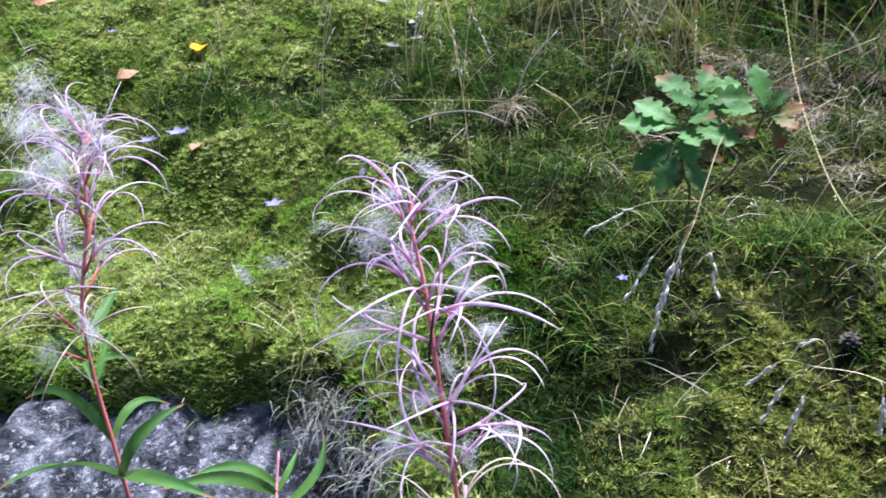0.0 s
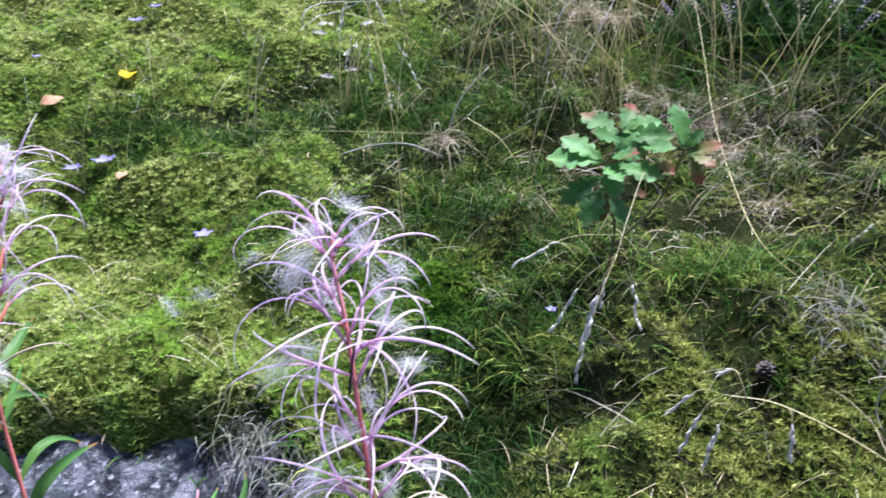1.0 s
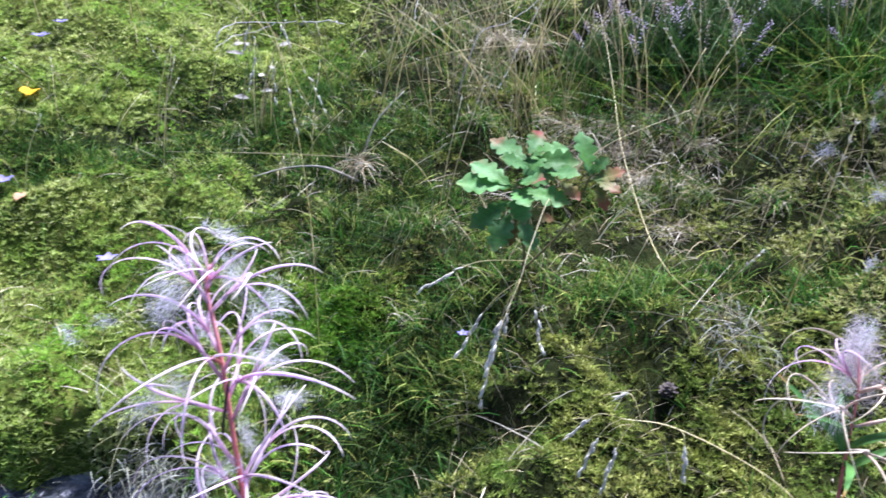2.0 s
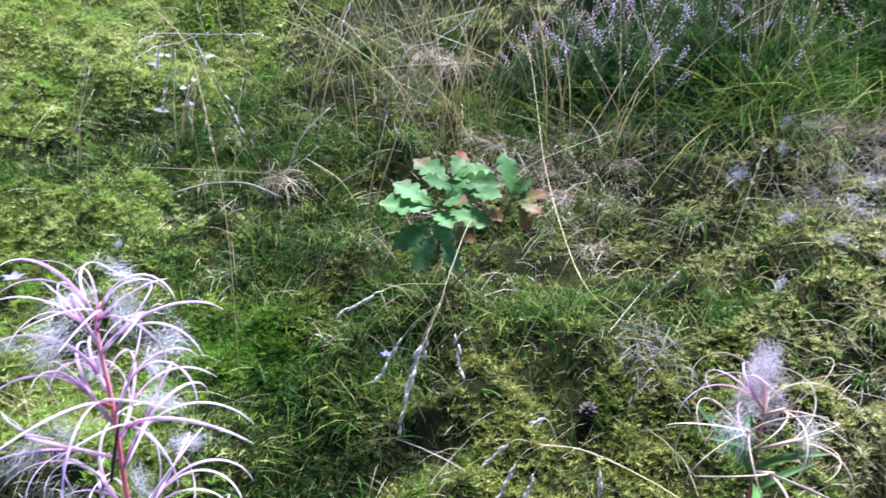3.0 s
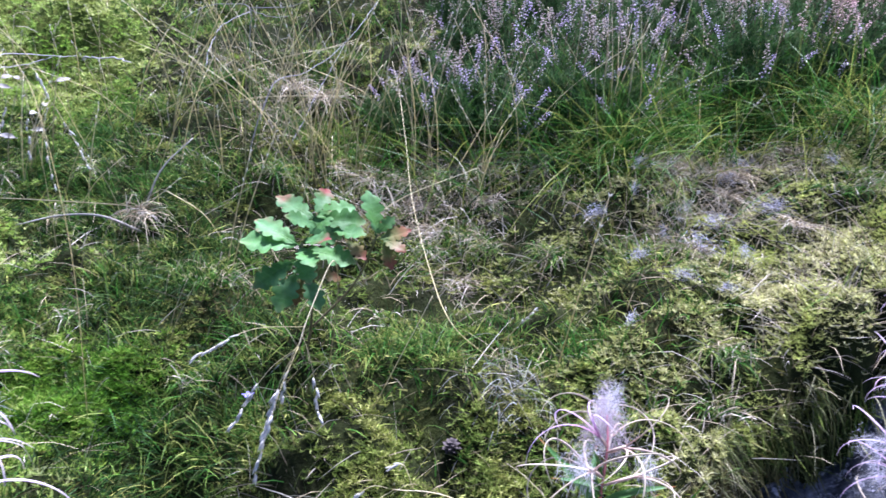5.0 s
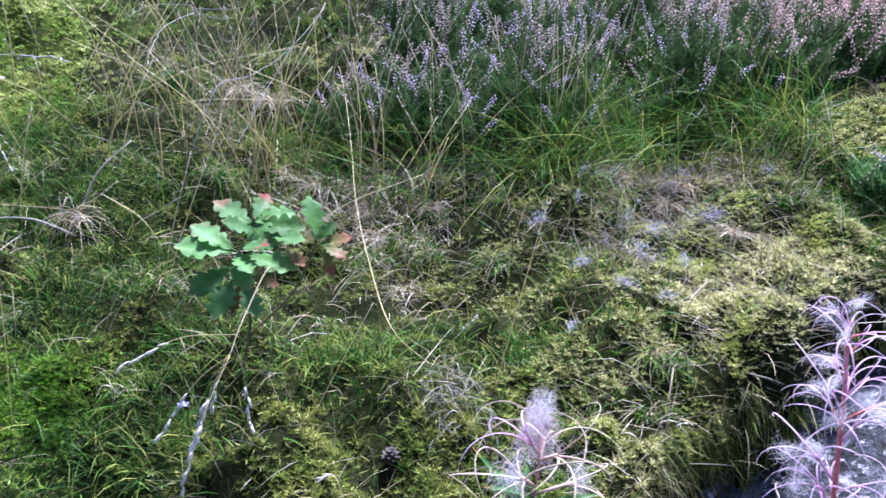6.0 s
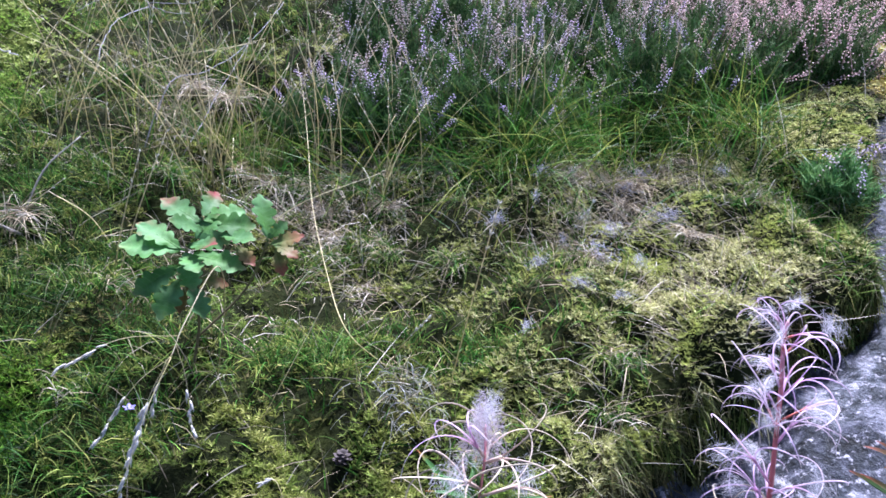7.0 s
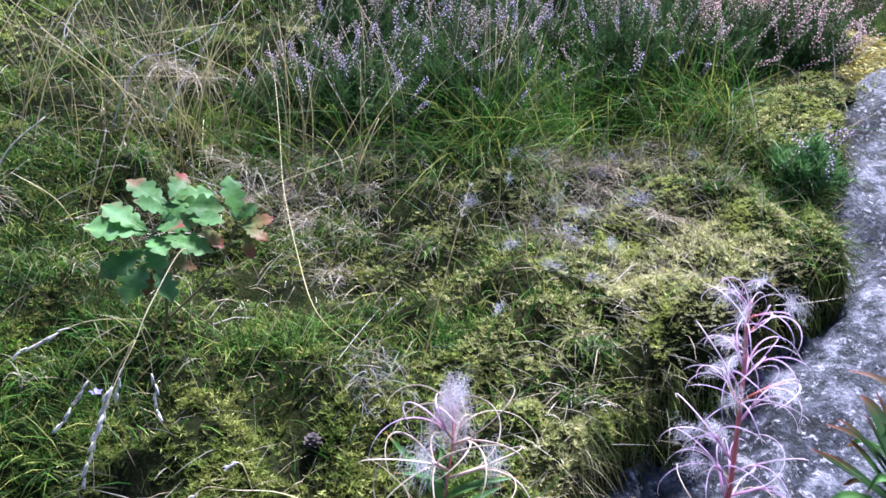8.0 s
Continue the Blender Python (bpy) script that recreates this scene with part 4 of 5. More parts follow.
def fireweed(line, label, pods, size, leaves, seed, dry_below=0.35, pod_span=0.16, fluffy=0.5, bare=0.0, stout=1.0, rise=0.0, blades=(), blade_material=None, tight=False):
    """line: the stem from foot to tip. Pods spread over the top pod_span metres, leaves below."""
    r = random.Random(seed)
    foot = Vector(line[0])
    plant = thing("fireweed", foot, label, "wildflower", "fireweeds gone to seed")
    low, bend = Vector(line[0]), Vector(line[1])
    line = [low, low.lerp(bend, 0.5), low.lerp(bend, 0.8), low.lerp(bend, 0.93), *line[1:]]
    pts = smooth_line([Vector(p) - foot for p in line], 6)
    n = len(pts)
    g = Geo()
    sweep(g, pts, [stout * (0.0019 - 0.0009 * i / n - (0.0008 if i == n - 1 else 0)) for i in range(n)], 7)
    part("stem", g, M_REDSTEM, plant, "red upright stem")
    total = sum((pts[i + 1] - pts[i]).length for i in range(n - 1))

    def along(dist):
        left = dist
        for i in range(n - 1):
            k = (pts[i + 1] - pts[i]).length
            if left <= k:
                return pts[i].lerp(pts[i + 1], left / k)
            left -= k
        return pts[-1]

    for k in range(pods):
        u = k / max(1, pods - 1)
        u = round(u * 3) / 3 + 0.7 * (u - round(u * 3) / 3)
        p = along(total - bare - 0.008 - pod_span * (u ** 1.15))
        az = k * 2.399 + r.uniform(-0.3, 0.3) + 2.6
        el = radians(r.uniform(36, 64) + 6 * (1 - u) ** 3 + rise)
        d = Vector((math.cos(az) * math.cos(el), math.sin(az) * math.cos(el), math.sin(el)))
        out = Vector((math.cos(az), math.sin(az), 0))
        side = d.cross(out).normalized()
        out = side.cross(d)
        upright = Matrix((out, side, d)).transposed().to_4x4()
        g = Geo()
        stalk = (0.008 + 0.014 * min(1, u * 2.5)) * size * r.uniform(0.7, 1.3)
        sweep(g, [Vector((0, 0, 0)), Vector((0, 0, stalk * 0.4)), Vector((0, 0, stalk))], [0.0006 * size, 0.0010 * size, 0.0009 * size], 6, 1.0, 0.0, 0.3)
        dry = u > 1 - dry_below
        pod = part("seed_pod", g, M_VALVEDRY if dry_below == 1.0 else M_VALVE if r.random() > 0.4 else M_REDSTEM, plant, m=Matrix.Translation(p) @ upright)
        slim = 0.7 if size < 0.9 or dry else 1.0
        fan = r.choice(((-70, 0, 65), (-95, -35, 30, 90), (-80, -20, 40, 115)))
        for turn in fan:
            me = r.choice((DRY if dry else VALVES)[1 if tight else 0::2 if tight else 1])
            sc = size * r.uniform(0.75, 1.12) * (0.88 + 0.12 * min(1, u * 4))
            m = Matrix.Rotation(radians(turn + r.uniform(-18, 18)), 4, "Z") @ Matrix.Rotation(radians(r.uniform(0, 14)), 4, "Y")
            part("valve", me, None, pod, m=Matrix.Translation((0, 0, stalk * 0.7)) @ m @ Matrix.Diagonal((sc, sc * slim, sc, 1)))
        if r.random() < fluffy:
            part("seed_fluff", r.choice(FLUFFS), None, pod, "white silky seed hairs", m=Matrix.Translation((r.uniform(-0.004, 0.010), r.uniform(-0.006, 0.006), stalk + r.uniform(0.004, 0.02))) @ Matrix.Rotation(r.uniform(0, 6.28), 4, "X") @ Matrix.Diagonal((size * 0.95, size * 0.7, size * 0.95, 1)))
    if bare:
        for k in range(11):
            p = along(total - bare * (0.05 + k / 10)) + Vector((r.uniform(-0.016, 0.009), r.uniform(-0.009, 0.009), r.uniform(-0.02, 0.026)))
            sc = r.uniform(0.85, 1.35)
            part("seed_fluff", r.choice(TANGLES if k % 3 else FLUFFS), None, plant, "grey-white tangle of seed hairs", m=Matrix.Translation(p) @ Matrix.Rotation(r.uniform(0, 6.28), 4, "Z") @ Matrix.Diagonal((sc * 0.7, sc * 0.6, sc * 1.3, 1)))
    for dist, az, el, ln in leaves:
        p = along(total - dist)
        el = el + r.uniform(10, 28)
        d = Vector((math.cos(radians(az)) * math.cos(radians(el)), math.sin(radians(az)) * math.cos(radians(el)), math.sin(radians(el))))
        g = Geo()
        leaf_surface(g, p, d, Vector((r.uniform(-0.7, 0.7), -0.3 + r.uniform(-0.5, 0.5), 1)), ln, ln * r.uniform(0.11, 0.15), lance, 16, 4, r.uniform(0.45, 1.0), 0.6, 0.02, dist * 90, 0.05)
        part("leaf", g, M_FWLEAF, plant, "narrow willow-like green leaf")
    for base, mid, tip in blades:
        b = Vector(base) - foot
        b = min((along(total * q / 120) for q in range(121)), key=lambda v: (v - b).length)
        g = Geo()
        arched_leaf(g, b, Vector(mid) - foot, Vector(tip) - foot, r.uniform(0.105, 0.135), r)
        part("leaf", g, (blade_material if blade_material and r.random() < 0.9 else M_FWLEAF), plant, "narrow willow-like arching leaf")
    return plant


main_fireweed = fireweed([(0.03, 0.25, -0.05), (0.012, 0.295, 0.50), (0.006, 0.318, 0.568), (0.003, 0.329, 0.603), (-0.001, 0.340, 0.625), (0.001, 0.345, 0.636)],
         "tall fireweed with red stem and curled lilac seed pods", 27, 0.92, [], 3, 0.22, 0.165, 0.7, 0.0, 0.8)
g = Geo()
sweep(g, smooth_line([Vector(p) - Vector((0.03, 0.25, -0.05)) for p in ((0.004, 0.305, 0.578), (0.006, 0.312, 0.590), (0.009, 0.316, 0.603))], 4), [0.0006, 0.0007, 0.0007, 0.0007, 0.0006, 0.0006, 0.0005, 0.0004, 0.0002], 6)
part("withered_pod", g, M_DARKPOD, main_fireweed, "blackened unopened pod")
leafy_fireweed = fireweed([(-0.14, 0.27, -0.05), (-0.148, 0.314, 0.500), (-0.152, 0.323, 0.529), (-0.156, 0.332, 0.562), (-0.155, 0.338, 0.593), (-0.147, 0.349, 0.630), (-0.145, 0.360, 0.658), (-0.143, 0.366, 0.674)],
         "fireweed with split lilac pods above narrow green leaves", 20, 0.78,
         [], 5, 0.12, 0.105, 0.6, 0.0, 0.66,
         blades=[((-0.155, 0.326, 0.528), (-0.167, 0.325, 0.555), (-0.177, 0.311, 0.565)), ((-0.154, 0.327, 0.528), (-0.145, 0.340, 0.537), (-0.134, 0.351, 0.527)),
          ((-0.150, 0.317, 0.514), (-0.138, 0.324, 0.531), (-0.120, 0.338, 0.537)), ((-0.148, 0.314, 0.510), (-0.163, 0.298, 0.537), (-0.179, 0.277, 0.544)),
          ((-0.163, 0.343, 0.558), (-0.166, 0.338, 0.573), (-0.173, 0.335, 0.585)), ((-0.161, 0.338, 0.548), (-0.158, 0.349, 0.560), (-0.158, 0.367, 0.568)),
          ((-0.161, 0.345, 0.558), (-0.149, 0.343, 0.564), (-0.134, 0.337, 0.564)), ((-0.162, 0.353, 0.571), (-0.157, 0.361, 0.580), (-0.154, 0.378, 0.585)),
          ((-0.163, 0.342, 0.555), (-0.156, 0.329, 0.571), (-0.148, 0.316, 0.564)), ((-0.148, 0.315, 0.511), (-0.127, 0.306, 0.519), (-0.099, 0.299, 0.512))])
for k, p in enumerate(((-0.178, 0.393, 0.684), (-0.176, 0.390, 0.664), (-0.184, 0.387, 0.673), (-0.172, 0.372, 0.620), (-0.170, 0.385, 0.655), (-0.165, 0.366, 0.605), (-0.182, 0.392, 0.645))):
    part("seed_fluff", FLUFFS[k % 3], None, leafy_fireweed, "bluish white drift of seed hairs", m=pose(p[0] + 0.14, p[1] - 0.27, p[2] + 0.05, 40 * k, 25 * k, 70 * k) @ Matrix.Diagonal((1.1, 0.8, 1.0, 1)))
fireweed([(0.36, 0.33, -0.05), (0.394, 0.416, 0.437), (0.401, 0.427, 0.474), (0.406, 0.438, 0.490), (0.408, 0.444, 0.498)],
         "fireweed with tangled pale fluff and dry curling pods", 7, 1.45,
         [(0.055, 150, 45, 0.034), (0.06, 215, 40, 0.04), (0.058, 20, 40, 0.034), (0.07, 175, 35, 0.048), (0.068, -40, 30, 0.045), (0.075, 100, 40, 0.045), (0.08, 250, 35, 0.05), (0.085, 330, 40, 0.045)], 8, 1.0, 0.045, 0.35, 0.016, 0.75, -22, tight=True)
fireweed([(0.42, 0.18, -0.05), (0.436, 0.236, 0.572), (0.442, 0.247, 0.605), (0.446, 0.255, 0.628), (0.448, 0.263, 0.652), (0.450, 0.265, 0.662)],
         "fireweed with rosy stem and arching white-edged pods", 27, 0.70, [], 11, 0.3, 0.15, 0.85, 0.0, 0.9, -2, tight=True)
fireweed([(0.61, 0.14, -0.05), (0.603, 0.187, 0.471), (0.598, 0.209, 0.513), (0.600, 0.223, 0.527)],
         "leafy fireweed shoot with red curled leaf edges", 0, 0.8, [], 17, stout=0.8, blade_material=M_REDEDGE,
         blades=[((0.599, 0.219, 0.522), (0.580, 0.256, 0.537), (0.565, 0.271, 0.545)), ((0.600, 0.222, 0.525), (0.592, 0.248, 0.553), (0.577, 0.274, 0.559)),
                 ((0.598, 0.214, 0.517), (0.617, 0.244, 0.576), (0.611, 0.290, 0.585)), ((0.599, 0.217, 0.519), (0.569, 0.242, 0.529), (0.551, 0.237, 0.516)),
                 ((0.601, 0.223, 0.527), (0.615, 0.230, 0.561), (0.626, 0.222, 0.580)), ((0.599, 0.217, 0.519), (0.623, 0.262, 0.555), (0.629, 0.286, 0.565)),
                 ((0.599, 0.217, 0.519), (0.611, 0.250, 0.521), (0.610, 0.266, 0.510)),
                 ((0.599, 0.219, 0.522), (0.636, 0.263, 0.534), (0.642, 0.288, 0.520)),
                 ((0.598, 0.214, 0.516), (0.599, 0.239, 0.515), (0.595, 0.257, 0.500)),
                 ((0.600, 0.222, 0.525), (0.641, 0.261, 0.543), (0.651, 0.288, 0.565)),
                 ((0.598, 0.215, 0.517), (0.583, 0.231, 0.546), (0.566, 0.232, 0.537)),
                 ((0.599, 0.218, 0.521), (0.584, 0.246, 0.556), (0.572, 0.266, 0.569)),
                 ((0.599, 0.218, 0.521), (0.596, 0.247, 0.557), (0.589, 0.260, 0.573)),
                 ((0.599, 0.218, 0.521), (0.595, 0.248, 0.531), (0.579, 0.271, 0.540)),
                 ((0.599, 0.218, 0.521), (0.607, 0.251, 0.535), (0.597, 0.268, 0.549)),
                 ((0.599, 0.218, 0.521), (0.624, 0.251, 0.544), (0.618, 0.261, 0.561))])
fireweed([(-0.085, 0.28, -0.05), (-0.088, 0.334, 0.449), (-0.089, 0.352, 0.467), (-0.088, 0.365, 0.481)],
         "short leafy fireweed shoot with reddish leaf tips", 0, 0.8, [], 13, stout=0.75,
         blades=[((-0.089, 0.354, 0.469), (-0.106, 0.348, 0.486), (-0.125, 0.333, 0.494)), ((-0.086, 0.350, 0.464), (-0.082, 0.359, 0.473), (-0.079, 0.371, 0.476)),
                 ((-0.080, 0.345, 0.457), (-0.068, 0.359, 0.468), (-0.066, 0.382, 0.477)), ((-0.089, 0.348, 0.463), (-0.110, 0.340, 0.486), (-0.134, 0.319, 0.500)),
                 ((-0.088, 0.364, 0.481), (-0.090, 0.366, 0.486), (-0.094, 0.367, 0.488)), ((-0.088, 0.364, 0.481), (-0.086, 0.367, 0.485), (-0.082, 0.368, 0.485))])

# ---- heather ----


def spike_mesh(seed, material=None):
    r = random.Random(seed)
    g = Geo()
    ln = r.uniform(0.045, 0.105)
    bow = r.uniform(0.004, 0.016)
    sweep(g, [Vector((0, 0, 0)), Vector((bow * 0.25, 0, ln * 0.5)), Vector((bow, 0.002, ln))], [0.0007, 0.0006, 0.0003], 4, 1, 0, 0.1)
    for k in range(26):
        s = 0.08 + 0.92 * (k / 26) ** 0.9
        az = k * 2.4 + r.uniform(-0.5, 0.5)
        out = Vector((math.cos(az), math.sin(az), r.uniform(-0.9, 0.2)))
        p = Vector((bow * s * s, 0.002 * s, ln * s)) + Vector((math.cos(az), math.sin(az), 0.2)) * r.uniform(0.0018, 0.0045) * (1.2 - 0.7 * s)
        bud(g, p, out, r.uniform(0.0034, 0.0050) * (1.1 - 0.35 * s), r.uniform(0.0026, 0.0036), r.uniform(0, 0.8))
    me = g.mesh("flower_spike")
    me.materials.append(material or (M_HEATHFLOWER if seed % 3 else M_HEATHPALE))
    return me


SPIKES = [spike_mesh(k) for k in range(7)]
PINK_SPIKES = [spike_mesh(20 + k, M_HEATHPINK) for k in range(5)]


def heather_bush(seed, spread, tall, spikes, flowers=SPIKES, leaves=None):
    r = random.Random(seed)
    bush = thing("heather_bush", (0, 0, 0), "dark green heather bush covered in lilac flower spikes", "heather", "heather along the bank")
    tips = []
    for k in range(spikes + 30):
        az, rad = r.uniform(0, 6.28), spread * math.sqrt(r.random())
        top_z = tall * (1 - 0.5 * (rad / spread) ** 2) * r.uniform(0.5, 1.12)
        tips.append(Vector((math.cos(az) * rad, math.sin(az) * rad, top_z)))
    for t in tips[:spikes]:
        g = Geo()
        sweep(g, smooth_line([Vector((t.x * 0.15, t.y * 0.15, -0.02)), Vector((t.x * 0.5, t.y * 0.5, t.z * 0.45)), t], 3), 0.0011, 4)
        part("woody_stem", g, M_HEATHWOOD, bush)
    rg = np.random.default_rng(seed)
    n = 5200
    pick = np.array(tips)[rg.integers(0, len(tips), n)]
    s = rg.uniform(0.35, 1.0, n)[:, None]
    root = pick * np.array([0.15, 0.15, 0])
    base = root + (pick - root) * s + rg.normal(0, 0.006, (n, 3))
    d = rg.normal(0, 0.5, (n, 3)) + np.array([0, 0, 1.0])
    d /= np.linalg.norm(d, axis=1)[:, None]
    part("foliage", array_mesh("foliage", *strips(base, d, rg.uniform(0.010, 0.030, n), np.full(n, 0.0028), rg.uniform(0, 0.2, n), rg.normal(0, 0.2, n), 1, rg)), leaves or M_HEATHLEAF, bush, "fine dark green scale leaves")
    for t in tips[:spikes]:
        lean = Vector((t.x * 0.35 + r.gauss(0, 0.045), t.y * 0.35 + r.gauss(0, 0.045), 0.10))
        part("flower_spike", r.choice(flowers), None, bush, m=aim(t - Vector((0, 0, 0.015)), lean, r.uniform(0, 6)))
    return bush


kinds = [heather_bush(61, 0.11, 0.19, 19), heather_bush(62, 0.10, 0.16, 15), heather_bush(63, 0.12, 0.21, 22)]
pink = heather_bush(65, 0.12, 0.19, 36, PINK_SPIKES)
tagged(pink, "heather bush crowded with pale pink flower spikes", "heather", "heather along the bank")
pink.matrix_basis = pose(1.62, 1.14, ground_at(1.62, 1.14))
spots = []
for row, (shift, n) in enumerate(((0.0, 10), (0.15, 10), (0.32, 9))):
    for k in range(n):
        u = (k + 0.5 * (row % 2)) / (n - 1)
        spots.append((0.73 + 1.0 * u + 0.447 * shift + random.uniform(-0.03, 0.03), 1.57 - 0.48 * u + 0.894 * shift + random.uniform(-0.03, 0.03)))
spots = [(hx, hy) for hx, hy in spots if hx < 1.68 or hy > 1.32]
for i, (hx, hy) in enumerate(spots):
    m = pose(hx, hy, ground_at(hx, hy), 0, 0, random.uniform(0, 360))
    if i < 3:
        kinds[i].matrix_basis = m
    else:
        copy_thing(random.choice(kinds) if hx < 1.42 else pink, m)
sparse = heather_bush(66, 0.10, 0.13, 6)
tagged(sparse, "dark heather shoots with few open flowers", "heather", "heather along the bank")
for i, (hx, hy) in enumerate(((0.74, 1.50), (0.84, 1.44), (0.93, 1.40), (1.02, 1.35), (0.66, 1.60), (0.80, 1.53))):
    m = pose(hx, hy, ground_at(hx, hy), 0, 0, i * 67)
    if i:
        copy_thing(sparse, m)
    else:
        sparse.matrix_basis = m
small = heather_bush(64, 0.065, 0.08, 8, SPIKES, M_HEATHGREEN)
tagged(small, "small heather plant with few pale violet flowers on moss", "heather")
small.matrix_basis = pose(1.33, 0.84, ground_at(1.33, 0.84))

# ---- single grass stalks ----


GRAINS = []
for ln in (0.005, 0.0065, 0.008):
    g = Geo()
    grain_shape(g, (0, 0, 0), (0, 0, 1), ln, 0.0016)
    GRAINS.append(g.mesh("spikelet"))
    GRAINS[-1].materials.append(M_SPIKELET)


def stalk(line, label, radius=0.0008, ear=0, seed=0, name="grass_stalk"):
    r = random.Random(seed)
    foot = Vector(line[0])
    ob = thing(name, foot, label, "grass", "ripe grass stalks")
    pts = smooth_line([Vector(p) - foot for p in line], 7)
    g = Geo()
    n = len(pts)
    sweep(g, pts, [radius * (1.1 - 0.6 * i / n) for i in range(n)], 5)
    part("stem", g, M_STALK, ob)
    for k in range(ear):
        i = n - 1 - int(k * n * 0.28 / ear)
        d = (pts[i] - pts[max(0, i - 2)]).normalized() + Vector((r.uniform(-0.4, 0.4), r.uniform(-0.4, 0.4), r.uniform(-0.4, 0.2)))
        part("spikelet", GRAINS[k % 3], None, ob, m=aim(pts[i], d, k * 2.4))
    return ob


LONG = [
    [(0.545, 1.592, 0.39), (0.44, 1.63, 0.48), (0.321, 1.672, 0.562)], [(0.484, 1.763, 0.43), (0.33, 1.82, 0.55), (0.171, 1.874, 0.64)],
    [(0.163, 1.843, 0.43), (0.36, 1.77, 0.49), (0.546, 1.707, 0.513)], [(0.476, 1.565, 0.37), (0.49, 1.56, 0.53), (0.516, 1.551, 0.693)],
    [(0.658, 1.378, 0.36), (0.70, 1.36, 0.47), (0.737, 1.35, 0.557)], [(0.979, 1.297, 0.45), (0.955, 1.305, 0.58), (0.944, 1.309, 0.70)],
    [(0.238, 1.248, 0.26), (0.25, 1.24, 0.39), (0.272, 1.236, 0.50)], [(0.14, 1.123, 0.23), (0.15, 1.118, 0.30), (0.166, 1.114, 0.344)],
    [(0.362, 0.841, 0.24), (0.39, 0.836, 0.33), (0.427, 0.83, 0.423)],
]
MORE = [
    [(0.246, 1.255, 0.26), (0.27, 1.24, 0.40), (0.306, 1.217, 0.536)], [(0.151, 1.851, 0.42), (0.34, 1.73, 0.56), (0.536, 1.606, 0.639)],
    [(0.704, 1.302, 0.35), (0.71, 1.295, 0.44), (0.732, 1.284, 0.532)], [(1.123, 1.138, 0.49), (1.14, 1.13, 0.58), (1.161, 1.114, 0.638)],
    [(0.907, 1.194, 0.42), (0.88, 1.21, 0.57), (0.859, 1.224, 0.711)], [(0.136, 1.089, 0.23), (0.15, 1.08, 0.30), (0.173, 1.065, 0.36)],
    [(0.778, 0.903, 0.34), (0.80, 0.89, 0.44), (0.834, 0.867, 0.534)], [(0.847, 1.458, 0.45), (0.83, 1.466, 0.55), (0.818, 1.474, 0.626)],
    [(0.001, 1.535, 0.31), (0.04, 1.52, 0.37), (0.092, 1.503, 0.427)], [(0.065, 1.45, 0.29), (0.12, 1.43, 0.35), (0.176, 1.411, 0.407)],
]
for i, line in enumerate(LONG + MORE):
    foot_z = ground_at(line[0][0], line[0][1]) - 0.005
    stalk([(line[0][0], line[0][1], foot_z)] + line[1:], "thin straw-coloured grass stalk standing in the moss", 0.0010 if line[0][1] > 1.2 else 0.0006, 10 if i % 3 == 0 else 0, i)
stalk([(0.557, 0.898, ground_at(0.557, 0.898)), (0.498, 0.92, 0.338), (0.520, 1.07, 0.363), (0.546, 1.231, 0.421), (0.590, 1.40, 0.478), (0.627, 1.562, 0.545), (0.64, 1.66, 0.60)], "long bent straw stalk leaning back over the grass", 0.0006, 0, 90)
stalk([(0.244, 1.404, 0.318), (0.136, 1.442, 0.345), (-0.06, 1.51, 0.345), (-0.259, 1.582, 0.335)], "long straw lying level across the grass", 0.0011, 0, 91)
for k in range(62):
    u = random.random()
    sx, sy = 0.35 + 1.2 * u + random.uniform(-0.1, 0.1), 1.62 - 0.42 * u + random.uniform(-0.12, 0.22)
    sz = ground_at(sx, sy)
    lx, ly, tall = random.gauss(0, 0.11), random.uniform(-0.06, 0.08), random.uniform(0.12, 0.30)
    stalk([(sx, sy, sz - 0.01), (sx + lx * 0.4, sy + ly * 0.4, sz + tall * 0.55), (sx + lx, sy + ly, sz + tall)], "thin dry stalk rising among the grass", random.uniform(0.0006, 0.0010), random.choice((0, 0, 8, 12)), 200 + k)
for k in range(55):
    sx, sy = random.uniform(-0.9, 0.35), random.uniform(1.5, 2.2)
    sz = ground_at(sx, sy)
    lx, ly, tall = random.uniform(-0.08, 0.08), random.uniform(-0.06, 0.06), random.uniform(0.10, 0.24)
    stalk([(sx, sy, sz - 0.01), (sx + lx * 0.4, sy + ly * 0.4, sz + tall * 0.55), (sx + lx, sy + ly, sz + tall)], "thin dry stalk rising among the grass", random.uniform(0.0006, 0.0010), random.choice((0, 6, 8)), 300 + k)


for k in range(44):
    sx, sy = random.gauss(0.50, 0.12), random.gauss(1.62, 0.12)
    sz = ground_at(sx, sy)
    lx, ly, tall = random.uniform(-0.16, 0.14), random.uniform(-0.12, 0.06), random.uniform(0.14, 0.34)
    stalk([(sx, sy, sz - 0.01), (sx + lx * 0.4, sy + ly * 0.4, sz + tall * 0.55), (sx + lx, sy + ly, sz + tall)], "dry stalk in a loose clump of dead grass", random.uniform(0.0006, 0.0010), random.choice((0, 0, 0, 10)), 500 + k)
for k in range(40):
    sx, sy = random.uniform(-0.1, 0.8), random.uniform(1.22, 1.95)
    sz = ground_at(sx, sy)
    lx, ly, tall = random.gauss(0, 0.16), random.gauss(0, 0.07), random.uniform(0.08, 0.34)
    stalk([(sx, sy, sz - 0.01), (sx + lx * 0.4, sy + ly * 0.4, sz + tall * 0.55), (sx + lx, sy + ly, sz + tall)], "pale straw-coloured stalk in the mossy grass", random.uniform(0.0005, 0.0009), random.choice((0, 0, 0, 8)), 700 + k)


